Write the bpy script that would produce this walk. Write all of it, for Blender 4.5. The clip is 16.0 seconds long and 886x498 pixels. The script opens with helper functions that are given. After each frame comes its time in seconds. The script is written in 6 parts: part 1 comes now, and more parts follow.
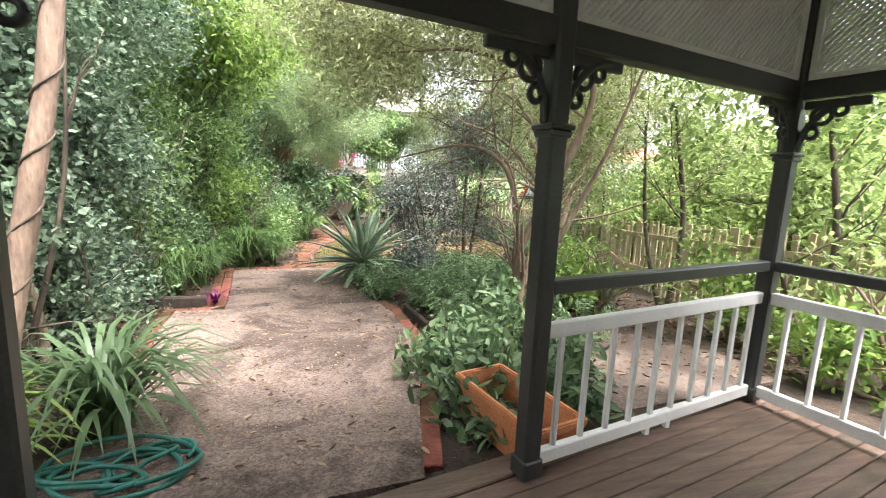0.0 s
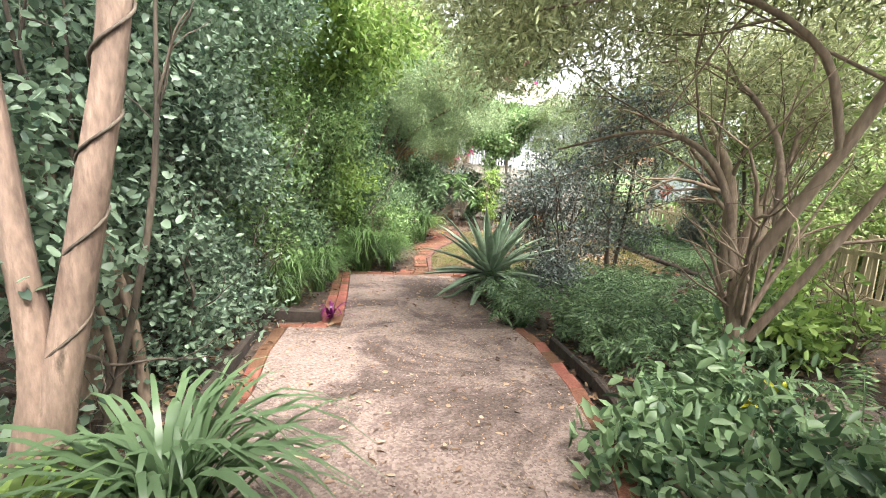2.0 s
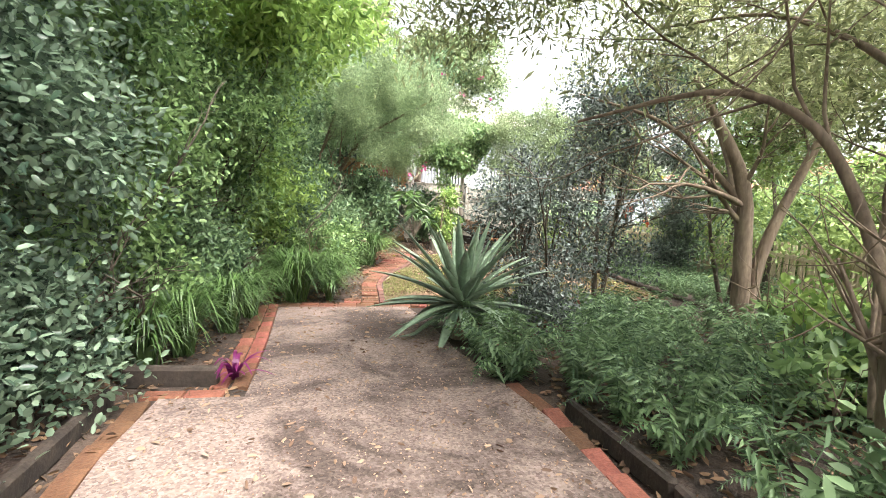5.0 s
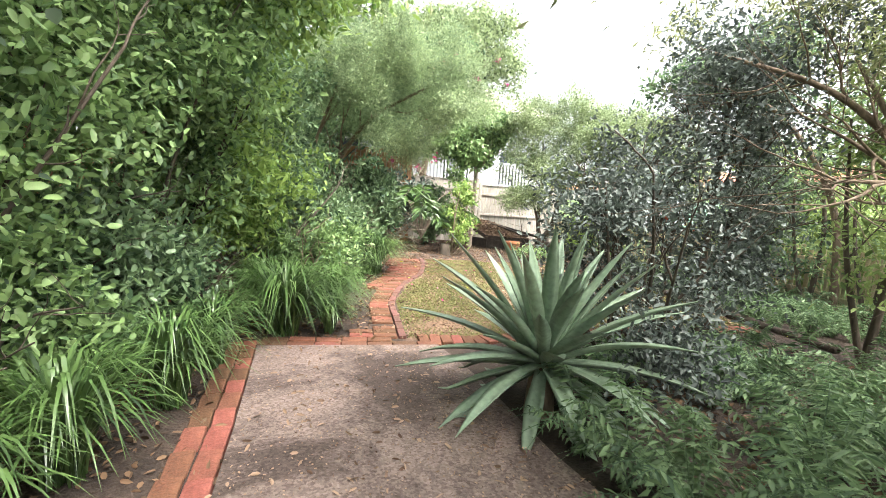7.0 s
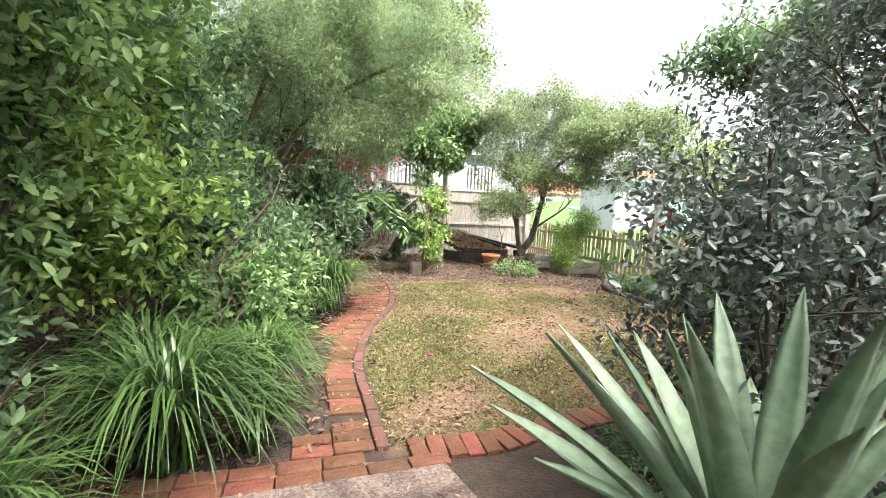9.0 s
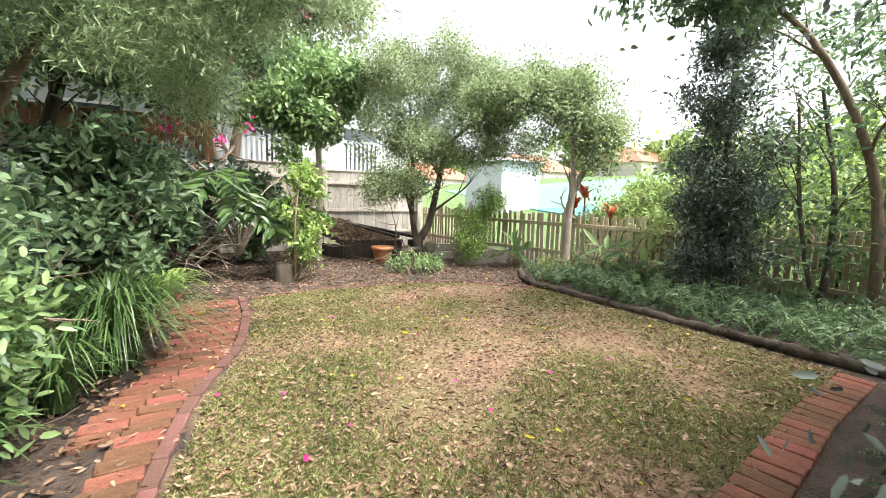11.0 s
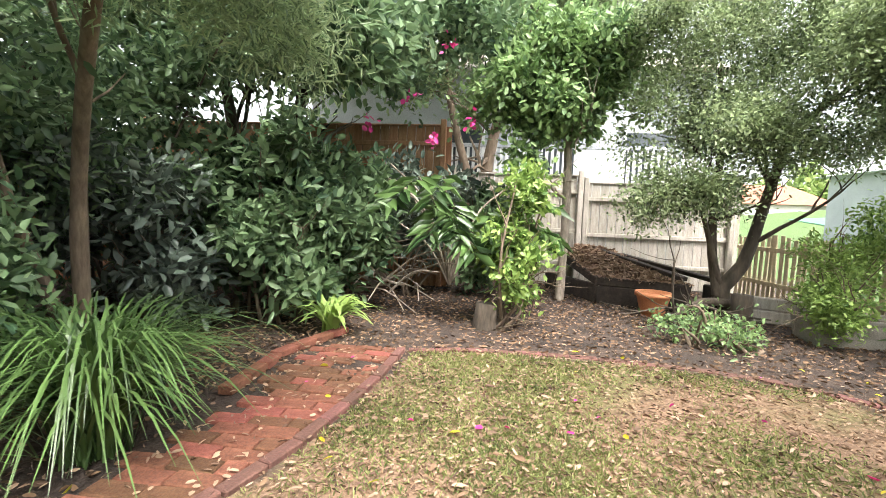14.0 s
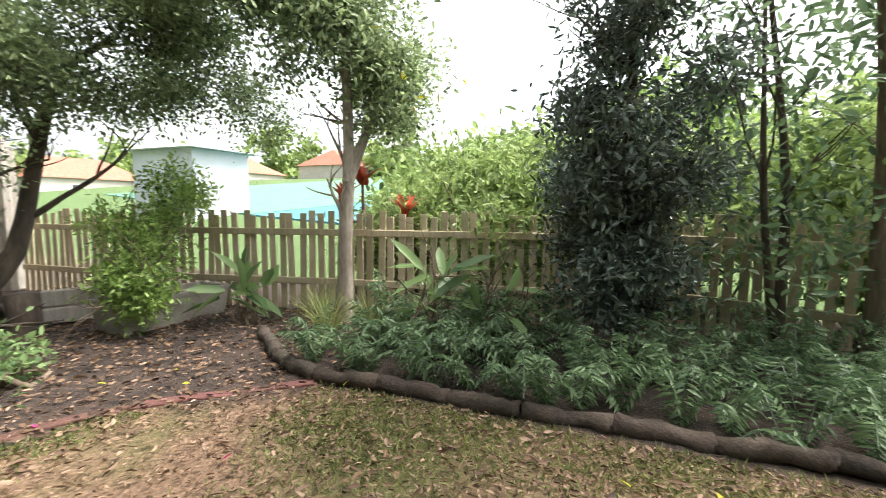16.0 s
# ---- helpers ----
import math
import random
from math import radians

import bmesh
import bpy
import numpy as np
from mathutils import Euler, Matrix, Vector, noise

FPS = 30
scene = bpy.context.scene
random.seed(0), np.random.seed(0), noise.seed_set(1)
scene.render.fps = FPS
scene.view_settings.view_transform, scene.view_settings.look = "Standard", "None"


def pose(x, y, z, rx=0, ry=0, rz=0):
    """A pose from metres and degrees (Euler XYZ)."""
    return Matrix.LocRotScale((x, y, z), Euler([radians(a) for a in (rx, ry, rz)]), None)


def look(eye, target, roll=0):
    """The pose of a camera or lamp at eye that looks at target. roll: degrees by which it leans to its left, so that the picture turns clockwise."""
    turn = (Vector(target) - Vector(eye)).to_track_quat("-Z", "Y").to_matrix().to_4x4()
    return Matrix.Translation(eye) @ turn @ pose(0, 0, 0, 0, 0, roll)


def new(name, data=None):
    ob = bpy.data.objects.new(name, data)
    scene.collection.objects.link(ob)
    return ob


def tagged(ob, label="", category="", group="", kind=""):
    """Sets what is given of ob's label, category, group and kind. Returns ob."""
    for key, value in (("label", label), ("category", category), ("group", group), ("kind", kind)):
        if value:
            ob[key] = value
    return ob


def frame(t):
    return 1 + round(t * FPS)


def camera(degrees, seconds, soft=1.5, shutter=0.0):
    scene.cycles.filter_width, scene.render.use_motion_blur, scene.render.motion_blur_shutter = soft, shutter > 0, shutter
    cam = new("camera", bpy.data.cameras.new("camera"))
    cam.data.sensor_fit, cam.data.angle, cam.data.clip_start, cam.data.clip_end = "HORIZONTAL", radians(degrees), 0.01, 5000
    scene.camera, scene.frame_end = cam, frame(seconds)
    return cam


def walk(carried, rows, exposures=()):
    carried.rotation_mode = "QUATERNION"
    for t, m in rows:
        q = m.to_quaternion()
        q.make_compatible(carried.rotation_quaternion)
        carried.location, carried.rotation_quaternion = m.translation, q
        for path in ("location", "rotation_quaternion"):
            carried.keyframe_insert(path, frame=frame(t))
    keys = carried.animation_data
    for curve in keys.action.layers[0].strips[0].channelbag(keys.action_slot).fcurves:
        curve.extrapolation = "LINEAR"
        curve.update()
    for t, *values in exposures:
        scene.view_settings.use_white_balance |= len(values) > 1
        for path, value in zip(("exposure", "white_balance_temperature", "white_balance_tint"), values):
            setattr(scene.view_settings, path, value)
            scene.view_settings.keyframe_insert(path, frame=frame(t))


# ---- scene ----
# ---- camera and walk ----
cam = camera(90, 16.0, soft=0.8, shutter=0.12)
PATH = [
    (0, (0.152, -1.397, 1.754), (0.682, 0.505, 1.434), 2.5),
    (0.5, (0.076, -1.149, 1.732), (0.294, 0.811, 1.397), 4.2),
    (1, (0.048, -0.863, 1.738), (0.142, 1.105, 1.397), 3.6),
    (1.5, (-0.009, -0.574, 1.731), (0.059, 1.394, 1.383), 4.0),
    (2, (-0.064, -0.294, 1.74), (0.004, 1.674, 1.389), 2.4),
    (2.5, (-0.048, -0.06, 1.737), (0.016, 1.908, 1.384), 2.3),
    (3, (-0.059, 0.108, 1.696), (0.048, 2.088, 1.434), 2.5),
    (3.5, (-0.089, 0.28, 1.596), (0.117, 2.261, 1.417), 2.3),
    (3.7, (-0.09, 0.353, 1.569), (0.127, 2.334, 1.396), 2.2),
    (5.8, (-0.157, 1.648, 1.458), (0.172, 3.605, 1.206), 3.4),
    (6, (-0.175, 1.823, 1.456), (0.152, 3.78, 1.204), 3.5),
    (6.5, (-0.26, 2.319, 1.452), (0.074, 4.275, 1.199), 4.2),
    (7, (-0.405, 2.764, 1.445), (-0.063, 4.72, 1.205), 4.3),
    (7.5, (-0.471, 3.176, 1.452), (-0.099, 5.128, 1.225), 2.8),
    (8, (-0.44, 3.606, 1.467), (-0.022, 5.55, 1.254), 2.2),
    (8.5, (-0.421, 4.043, 1.492), (0.055, 5.973, 1.279), 2.4),
    (9, (-0.385, 4.533, 1.486), (0.149, 6.45, 1.281), 2.9),
    (9.5, (-0.37, 5.04, 1.474), (0.272, 6.924, 1.273), 2.6),
    (10, (-0.371, 5.579, 1.465), (0.513, 7.361, 1.261), 2.6),
    (10.2, (-0.324, 5.749, 1.451), (0.593, 7.513, 1.231), 2.4),
    (12.3, (1.031, 7.592, 1.224), (2.167, 9.222, 0.99), 0.3),
    (12.5, (1.102, 7.722, 1.225), (2.116, 9.43, 0.993), 0.4),
    (13, (1.259, 7.993, 1.223), (1.815, 9.902, 1.011), 1.0),
    (13.5, (1.416, 8.3, 1.22), (1.513, 10.288, 1.025), 1.8),
    (14, (1.572, 8.63, 1.217), (1.339, 10.61, 1.057), 2.2),
    (14.5, (1.811, 8.989, 1.202), (1.839, 10.984, 1.059), 2.1),
    (15, (2.068, 9.286, 1.203), (2.827, 11.131, 1.063), 1.7),
    (15.5, (2.283, 9.482, 1.184), (3.715, 10.868, 1.019), 0.0),
    (16, (2.49, 9.594, 1.15), (4.333, 10.345, 0.95), 0.3),
]
walk(cam, [(t, look(eye, target, roll)) for t, eye, target, roll in PATH],
     exposures=[(0.0, 2.65), (2.5, 2.5), (3.7, 2.55), (7.0, 2.55), (9.0, 2.35), (10.2, 2.2), (12.4, 1.95), (13.0, 1.65), (13.5, 1.85), (14.0, 2.2), (14.5, 2.45), (15.0, 2.4), (15.5, 1.85), (16.0, 1.9)])

# ---- world and light ----
world = bpy.data.worlds.new("world")
scene.world = world
world.use_nodes = True
wn = world.node_tree
sky = wn.nodes.new("ShaderNodeTexSky")
sky.sky_type = 'NISHITA'
sky.sun_disc = False
sky.sun_elevation, sky.sun_rotation = radians(58), radians(150)
sky.air_density, sky.dust_density, sky.ozone_density = 1.0, 5.0, 0.6
pale = wn.nodes.new("ShaderNodeHueSaturation")
pale.inputs["Saturation"].default_value = 0.22
wn.links.new(sky.outputs[0], pale.inputs["Color"])
wn.links.new(pale.outputs[0], wn.nodes["Background"].inputs[0])
wn.nodes["Background"].inputs[1].default_value = 0.15
sun_data = bpy.data.lights.new("sun", 'SUN')
sun_data.energy, sun_data.angle, sun_data.color = 1.5, radians(25), (1.0, 0.96, 0.9)
sun = new("sun", sun_data)
sun.matrix_world = look((0, 0, 30), (-8, 13, 0))

# ---- materials ----
def hsv_nodes(nt):
    return nt.nodes, nt.links


def surface(name, c1, c2, c3=None, scale=6.0, fine=60.0, rough=0.8, bump=0.3, spread=0.0, metal=0.0, stretch=(1, 1, 1), island=0.0, depth=0.01, sheen=0.0):
    """A noise-mixed surface: two colours broadly, a third in patches, fine relief; island varies brightness by piece."""
    m = bpy.data.materials.new(name)
    m.use_nodes = True
    n, k = hsv_nodes(m.node_tree)
    b = n["Principled BSDF"]
    b.inputs["Roughness"].default_value = rough
    b.inputs["Metallic"].default_value = metal
    co = n.new("ShaderNodeTexCoord")
    mp = n.new("ShaderNodeMapping")
    mp.inputs["Scale"].default_value = stretch
    k.new(co.outputs["Object"], mp.inputs["Vector"])
    a = n.new("ShaderNodeTexNoise")
    a.inputs["Scale"].default_value, a.inputs["Detail"].default_value, a.inputs["Roughness"].default_value = scale, 6, 0.65
    f = n.new("ShaderNodeTexNoise")
    f.inputs["Scale"].default_value, f.inputs["Detail"].default_value = fine, 4
    for t in (a, f):
        k.new(mp.outputs[0], t.inputs["Vector"])
    r = n.new("ShaderNodeValToRGB")
    r.color_ramp.elements[0].position, r.color_ramp.elements[0].color = 0.35, (*c1, 1)
    r.color_ramp.elements[1].position, r.color_ramp.elements[1].color = 0.65, (*c2, 1)
    if c3:
        e = r.color_ramp.elements.new(0.74)
        e.color = (*c3, 1)
    k.new(a.outputs[0], r.inputs[0])
    g = n.new("ShaderNodeMix")
    g.data_type, g.blend_type = 'RGBA', 'OVERLAY'
    g.inputs["Factor"].default_value = 0.55
    k.new(r.outputs[0], g.inputs["A"])
    k.new(f.outputs[0], g.inputs["B"])
    out = g.outputs["Result"]
    if island or spread:
        src = n.new("ShaderNodeNewGeometry").outputs["Random Per Island"] if island else n.new("ShaderNodeObjectInfo").outputs["Random"]
        amount = island or spread
        mr = n.new("ShaderNodeMapRange")
        mr.inputs["To Min"].default_value, mr.inputs["To Max"].default_value = 1 - amount, 1 + amount
        k.new(src, mr.inputs["Value"])
        mu = n.new("ShaderNodeHueSaturation")
        k.new(mr.outputs[0], mu.inputs["Value"])
        mh = n.new("ShaderNodeMapRange")
        mh.inputs["To Min"].default_value, mh.inputs["To Max"].default_value = 0.5 + amount * 0.05, 0.5 - amount * 0.05
        k.new(src, mh.inputs["Value"])
        k.new(mh.outputs[0], mu.inputs["Hue"])
        k.new(out, mu.inputs["Color"])
        out = mu.outputs[0]
    k.new(out, b.inputs["Base Color"])
    if bump:
        bp = n.new("ShaderNodeBump")
        bp.inputs["Strength"].default_value, bp.inputs["Distance"].default_value = bump, depth
        k.new(f.outputs[0], bp.inputs["Height"])
        k.new(bp.outputs[0], b.inputs["Normal"])
    return m


def foliage(name, dark, light, rough=0.42, through_light=0.42, vein=0.0, dead=None, dead_share=0.0):
    """Leaf surface: colour varies leaf by leaf and clump by clump; thin, so some light passes."""
    m = bpy.data.materials.new(name)
    m.use_nodes = True
    n, k = hsv_nodes(m.node_tree)
    b = n["Principled BSDF"]
    geo = n.new("ShaderNodeNewGeometry")
    co = n.new("ShaderNodeTexCoord")
    no = n.new("ShaderNodeTexNoise")
    no.inputs["Scale"].default_value = 1.6
    k.new(co.outputs["Object"], no.inputs["Vector"])
    add = n.new("ShaderNodeMath")
    add.operation = 'MULTIPLY_ADD'
    add.inputs[1].default_value = 0.85
    k.new(geo.outputs["Random Per Island"], add.inputs[0])
    sub = n.new("ShaderNodeMath")
    sub.operation = 'SUBTRACT'
    sub.inputs[1].default_value = 0.42
    k.new(no.outputs[0], sub.inputs[0])
    k.new(sub.outputs[0], add.inputs[2])
    r = n.new("ShaderNodeValToRGB")
    r.color_ramp.elements[0].position, r.color_ramp.elements[0].color = 0.05, (*dark, 1)
    r.color_ramp.elements[1].position, r.color_ramp.elements[1].color = 0.66, (*light, 1)
    if dead:
        e = r.color_ramp.elements.new(1 - dead_share)
        e.color = (*light, 1)
        e = r.color_ramp.elements.new(min(0.999, 1 - dead_share + 0.02))
        e.color = (*dead, 1)
        k.new(geo.outputs["Random Per Island"], r.inputs[0])
    else:
        k.new(add.outputs[0], r.inputs[0])
    k.new(r.outputs[0], b.inputs["Base Color"])
    b.inputs["Roughness"].default_value = rough
    b.inputs["Specular IOR Level"].default_value = 0.45
    if through_light:
        tr = n.new("ShaderNodeBsdfTranslucent")
        k.new(r.outputs[0], tr.inputs["Color"])
        mx = n.new("ShaderNodeMixShader")
        mx.inputs[0].default_value = through_light
        k.new(b.outputs[0], mx.inputs[1])
        k.new(tr.outputs[0], mx.inputs[2])
        k.new(mx.outputs[0], n["Material Output"].inputs["Surface"])
    return m


GREEN = foliage("leaf_green", (0.075, 0.14, 0.06), (0.29, 0.42, 0.17))
MID = foliage("leaf_mid_green", (0.045, 0.092, 0.048), (0.22, 0.32, 0.165))
GREY = foliage("leaf_grey_green", (0.04, 0.075, 0.05), (0.23, 0.315, 0.215), rough=0.36)
BRIGHT = foliage("leaf_bright_green", (0.10, 0.19, 0.045), (0.35, 0.48, 0.14))
FEATHER = foliage("leaf_feathery", (0.12, 0.18, 0.095), (0.40, 0.50, 0.27))
OLIVE = foliage("leaf_olive", (0.11, 0.13, 0.06), (0.40, 0.43, 0.22))
DARK = foliage("leaf_dark_glossy", (0.035, 0.052, 0.042), (0.19, 0.24, 0.19), rough=0.3, through_light=0.12)
PURPLE = foliage("leaf_dark_purple", (0.035, 0.045, 0.042), (0.17, 0.205, 0.18), rough=0.4, through_light=0.2)
STRAP = foliage("leaf_strap", (0.04, 0.08, 0.033), (0.155, 0.235, 0.12), rough=0.34)
LILY = foliage("leaf_lily_turf", (0.025, 0.055, 0.018), (0.105, 0.18, 0.055), rough=0.33, through_light=0.25)
FERN = foliage("leaf_fern", (0.045, 0.09, 0.042), (0.20, 0.30, 0.145), rough=0.45)
FAR = foliage("leaf_far", (0.10, 0.165, 0.05), (0.35, 0.45, 0.16), rough=0.6)
YELLOW = foliage("leaf_yellow", (0.45, 0.324, 0.018), (0.558, 0.54, 0.045))
PINK = foliage("petal_pink", (0.558, 0.018, 0.144), (0.558, 0.054, 0.252), through_light=0.3)
MAGENTA = foliage("leaf_magenta", (0.054, 0.004, 0.041), (0.153, 0.013, 0.099))
REDLEAF = foliage("leaf_red", (0.288, 0.032, 0.027), (0.54, 0.108, 0.054))
LITTER = foliage("leaf_litter", (0.045, 0.026, 0.016), (0.19, 0.115, 0.065), rough=0.8, through_light=0.0)
LITTER_PALE = foliage("leaf_litter_pale", (0.10, 0.055, 0.036), (0.34, 0.23, 0.155), rough=0.8, through_light=0.0)
GRASS = foliage("grass", (0.075, 0.11, 0.03), (0.29, 0.31, 0.115), rough=0.7)
DURANTA = foliage("leaf_small_grey_green", (0.075, 0.11, 0.055), (0.35, 0.43, 0.22), through_light=0.48)
BLUISH = foliage("petal_lilac", (0.27, 0.225, 0.558), (0.405, 0.36, 0.558))
AGAVE = surface("agave_skin", (0.15, 0.215, 0.14), (0.25, 0.33, 0.225), (0.29, 0.34, 0.20), scale=3, fine=25, rough=0.5, bump=0.1, spread=0.18, stretch=(1, 1, 1))
BARK_PALE = surface("bark_pale", (0.15, 0.1, 0.075), (0.30, 0.21, 0.16), (0.10, 0.072, 0.052), scale=9, fine=55, rough=0.9, bump=0.8, stretch=(1, 1, 0.3))
BARK = surface("bark_brown", (0.12, 0.085, 0.06), (0.24, 0.18, 0.13), (0.33, 0.27, 0.2), scale=6, fine=45, rough=0.9, bump=0.7, stretch=(1, 1, 0.25))
BARK_DARK = surface("bark_dark", (0.05, 0.04, 0.03), (0.13, 0.1, 0.075), scale=7, fine=45, rough=0.9, bump=0.7, stretch=(1, 1, 0.25))
BARK_GREY = surface("bark_grey", (0.25, 0.2, 0.16), (0.40, 0.34, 0.28), (0.2, 0.15, 0.12), scale=5, fine=40, rough=0.85, bump=0.5, stretch=(1, 1, 0.3))
BLACK_PAINT = surface("charcoal_paint", (0.028, 0.031, 0.033), (0.045, 0.048, 0.05), scale=3, fine=90, rough=0.38, bump=0.08)
WHITE_PAINT = surface("white_paint", (0.72, 0.72, 0.72), (0.82, 0.82, 0.82), (0.64, 0.63, 0.6), scale=4, fine=80, rough=0.45, bump=0.08)
DECK = surface("deck_timber", (0.09, 0.055, 0.04), (0.17, 0.11, 0.08), (0.23, 0.165, 0.13), scale=5, fine=50, rough=0.6, bump=0.35, spread=0.2, stretch=(0.6, 6, 6))
def aggregate(name):
    """Exposed-aggregate concrete: pebbles in mortar, pale wear and dark damp stains."""
    m = surface(name, (0.135, 0.084, 0.07), (0.21, 0.14, 0.118), (0.16, 0.118, 0.102), scale=2.2, fine=90, rough=0.92, bump=0.8, depth=0.008)
    n, k = hsv_nodes(m.node_tree)
    b = n["Principled BSDF"]
    src = b.inputs["Base Color"].links[0].from_socket
    co = n.new("ShaderNodeTexCoord")
    v = n.new("ShaderNodeTexVoronoi")
    v.inputs["Scale"].default_value = 75
    k.new(co.outputs["Object"], v.inputs["Vector"])
    r = n.new("ShaderNodeValToRGB")
    r.color_ramp.elements[0].color, r.color_ramp.elements[1].color = (0.07, 0.055, 0.046, 1), (0.42, 0.35, 0.31, 1)
    sep = n.new("ShaderNodeSeparateColor")
    k.new(v.outputs["Color"], sep.inputs[0])
    k.new(sep.outputs[0], r.inputs[0])
    m1 = n.new("ShaderNodeMix")
    m1.data_type = 'RGBA'
    m1.inputs["Factor"].default_value = 0.42
    k.new(src, m1.inputs["A"])
    k.new(r.outputs[0], m1.inputs["B"])
    s = n.new("ShaderNodeTexNoise")
    s.inputs["Scale"].default_value, s.inputs["Detail"].default_value, s.inputs["Roughness"].default_value = 0.95, 9, 0.72
    s.inputs["Distortion"].default_value = 0.6
    k.new(co.outputs["Object"], s.inputs["Vector"])
    t = n.new("ShaderNodeValToRGB")
    t.color_ramp.elements[0].position, t.color_ramp.elements[0].color = 0.42, (0.33, 0.31, 0.30, 1)
    t.color_ramp.elements[1].position, t.color_ramp.elements[1].color = 0.55, (1, 1, 1, 1)
    k.new(s.outputs[0], t.inputs[0])
    m2 = n.new("ShaderNodeMix")
    m2.data_type, m2.blend_type = 'RGBA', 'MULTIPLY'
    m2.inputs["Factor"].default_value = 1.0
    k.new(m1.outputs["Result"], m2.inputs["A"])
    k.new(t.outputs[0], m2.inputs["B"])
    k.new(m2.outputs["Result"], b.inputs["Base Color"])
    return m


CONCRETE = aggregate("exposed_concrete")
CONCRETE_GREY = surface("grey_concrete", (0.24, 0.215, 0.185), (0.37, 0.34, 0.3), (0.17, 0.16, 0.14), scale=4, fine=90, rough=0.9, bump=0.4)
BRICK = surface("brick_red", (0.12, 0.043, 0.024), (0.205, 0.085, 0.048), (0.065, 0.042, 0.033), scale=7, fine=80, rough=0.9, bump=0.7, spread=0.42)
BRICK_DARK = surface("brick_brown", (0.10, 0.045, 0.036), (0.16, 0.072, 0.056), (0.1, 0.05, 0.04), scale=9, fine=90, rough=0.88, bump=0.5, spread=0.2)
TERRACOTTA = surface("terracotta", (0.52, 0.19, 0.085), (0.62, 0.26, 0.12), (0.45, 0.2, 0.12), scale=4, fine=70, rough=0.75, bump=0.15)
TIMBER_GREY = surface("weathered_timber", (0.36, 0.32, 0.27), (0.54, 0.50, 0.44), (0.28, 0.24, 0.19), scale=4, fine=60, rough=0.85, bump=0.4, spread=0.16, stretch=(5, 5, 0.7))
TIMBER_TAN = surface("paling_timber", (0.44, 0.36, 0.23), (0.62, 0.53, 0.37), (0.32, 0.25, 0.15), scale=4, fine=60, rough=0.85, bump=0.4, spread=0.18, stretch=(5, 5, 0.7))
TIMBER_BROWN = surface("brown_fence_timber", (0.30, 0.15, 0.075), (0.44, 0.25, 0.14), (0.24, 0.12, 0.07), scale=4, fine=60, rough=0.85, bump=0.4, spread=0.15, stretch=(5, 5, 0.7))
TIMBER_DARK = surface("old_sleeper_timber", (0.018, 0.013, 0.01), (0.05, 0.036, 0.027), (0.085, 0.065, 0.05), scale=8, fine=45, rough=0.9, bump=0.6, spread=0.2)
TIMBER_LOG = surface("edging_timber", (0.038, 0.028, 0.021), (0.09, 0.067, 0.05), (0.027, 0.02, 0.015), scale=6, fine=45, rough=0.92, bump=0.8, spread=0.2)
HOSE = surface("hose_green", (0.02, 0.12, 0.10), (0.03, 0.17, 0.14), scale=10, fine=60, rough=0.4, bump=0.05)
SOIL = surface("soil", (0.06, 0.035, 0.025), (0.13, 0.08, 0.055), scale=8, fine=60, rough=0.95, bump=0.8)
WALL_WHITE = surface("white_wall", (0.40, 0.42, 0.45), (0.48, 0.5, 0.53), scale=1, fine=50, rough=0.7, bump=0.1)
WALL_CREAM = surface("house_weatherboard", (0.42, 0.4, 0.36), (0.5, 0.48, 0.44), scale=1, fine=50, rough=0.7, bump=0.1)
ROOF_RED = surface("red_roof_tile", (0.30, 0.11, 0.07), (0.38, 0.16, 0.10), scale=3, fine=40, rough=0.8, bump=0.3)
COURT_BLUE = surface("blue_court", (0.05, 0.20, 0.26), (0.07, 0.24, 0.30), scale=1, fine=30, rough=0.8, bump=0.05)
COURT_GREEN = surface("green_court", (0.09, 0.24, 0.15), (0.12, 0.28, 0.18), scale=1, fine=30, rough=0.8, bump=0.05)
PANE = surface("window_glass", (0.05, 0.06, 0.07), (0.08, 0.09, 0.1), scale=1, fine=5, rough=0.08, bump=0.0)


# ---- mesh helpers ----
def part(name, data, material, parent=None, label=""):
    """Links a mesh (a bmesh, or a pair of vertex and face arrays in world metres) as one object, under a thing where given."""
    me = bpy.data.meshes.new(name)
    if isinstance(data, bmesh.types.BMesh):
        data.to_mesh(me)
        data.free()
    else:
        fill(me, *data)
    me.materials.append(material)
    return put(name, me, parent, label)


def put(name, me, parent=None, label=""):
    ob = new(name, me)
    if parent:
        ob.parent = parent
        ob.matrix_parent_inverse = parent_world(parent).inverted()
    if label:
        ob["label"] = label
    return ob


def parent_world(o):
    m = o.matrix_basis.copy()
    while o.parent:
        m = o.parent.matrix_basis @ o.matrix_parent_inverse @ m
        o = o.parent
    return m


def fill(me, v, f):
    v, f = np.asarray(v, dtype=np.float32).reshape(-1, 3), np.asarray(f, dtype=np.int32)
    w = f.shape[1]
    me.vertices.add(len(v))
    me.vertices.foreach_set("co", v.ravel())
    me.loops.add(f.size)
    me.loops.foreach_set("vertex_index", f.ravel())
    me.polygons.add(len(f))
    me.polygons.foreach_set("loop_start", np.arange(0, f.size, w, dtype=np.int32))
    me.update(calc_edges=True)


def smooth(ob):
    ob.data.polygons.foreach_set("use_smooth", np.ones(len(ob.data.polygons), dtype=bool))
    return ob


def thing(name, place, label, category, group="", kind=""):
    e = new(name)
    e.empty_display_size = 0.1
    e.matrix_basis = Matrix.Translation(place)
    return tagged(e, label, category, group, kind)


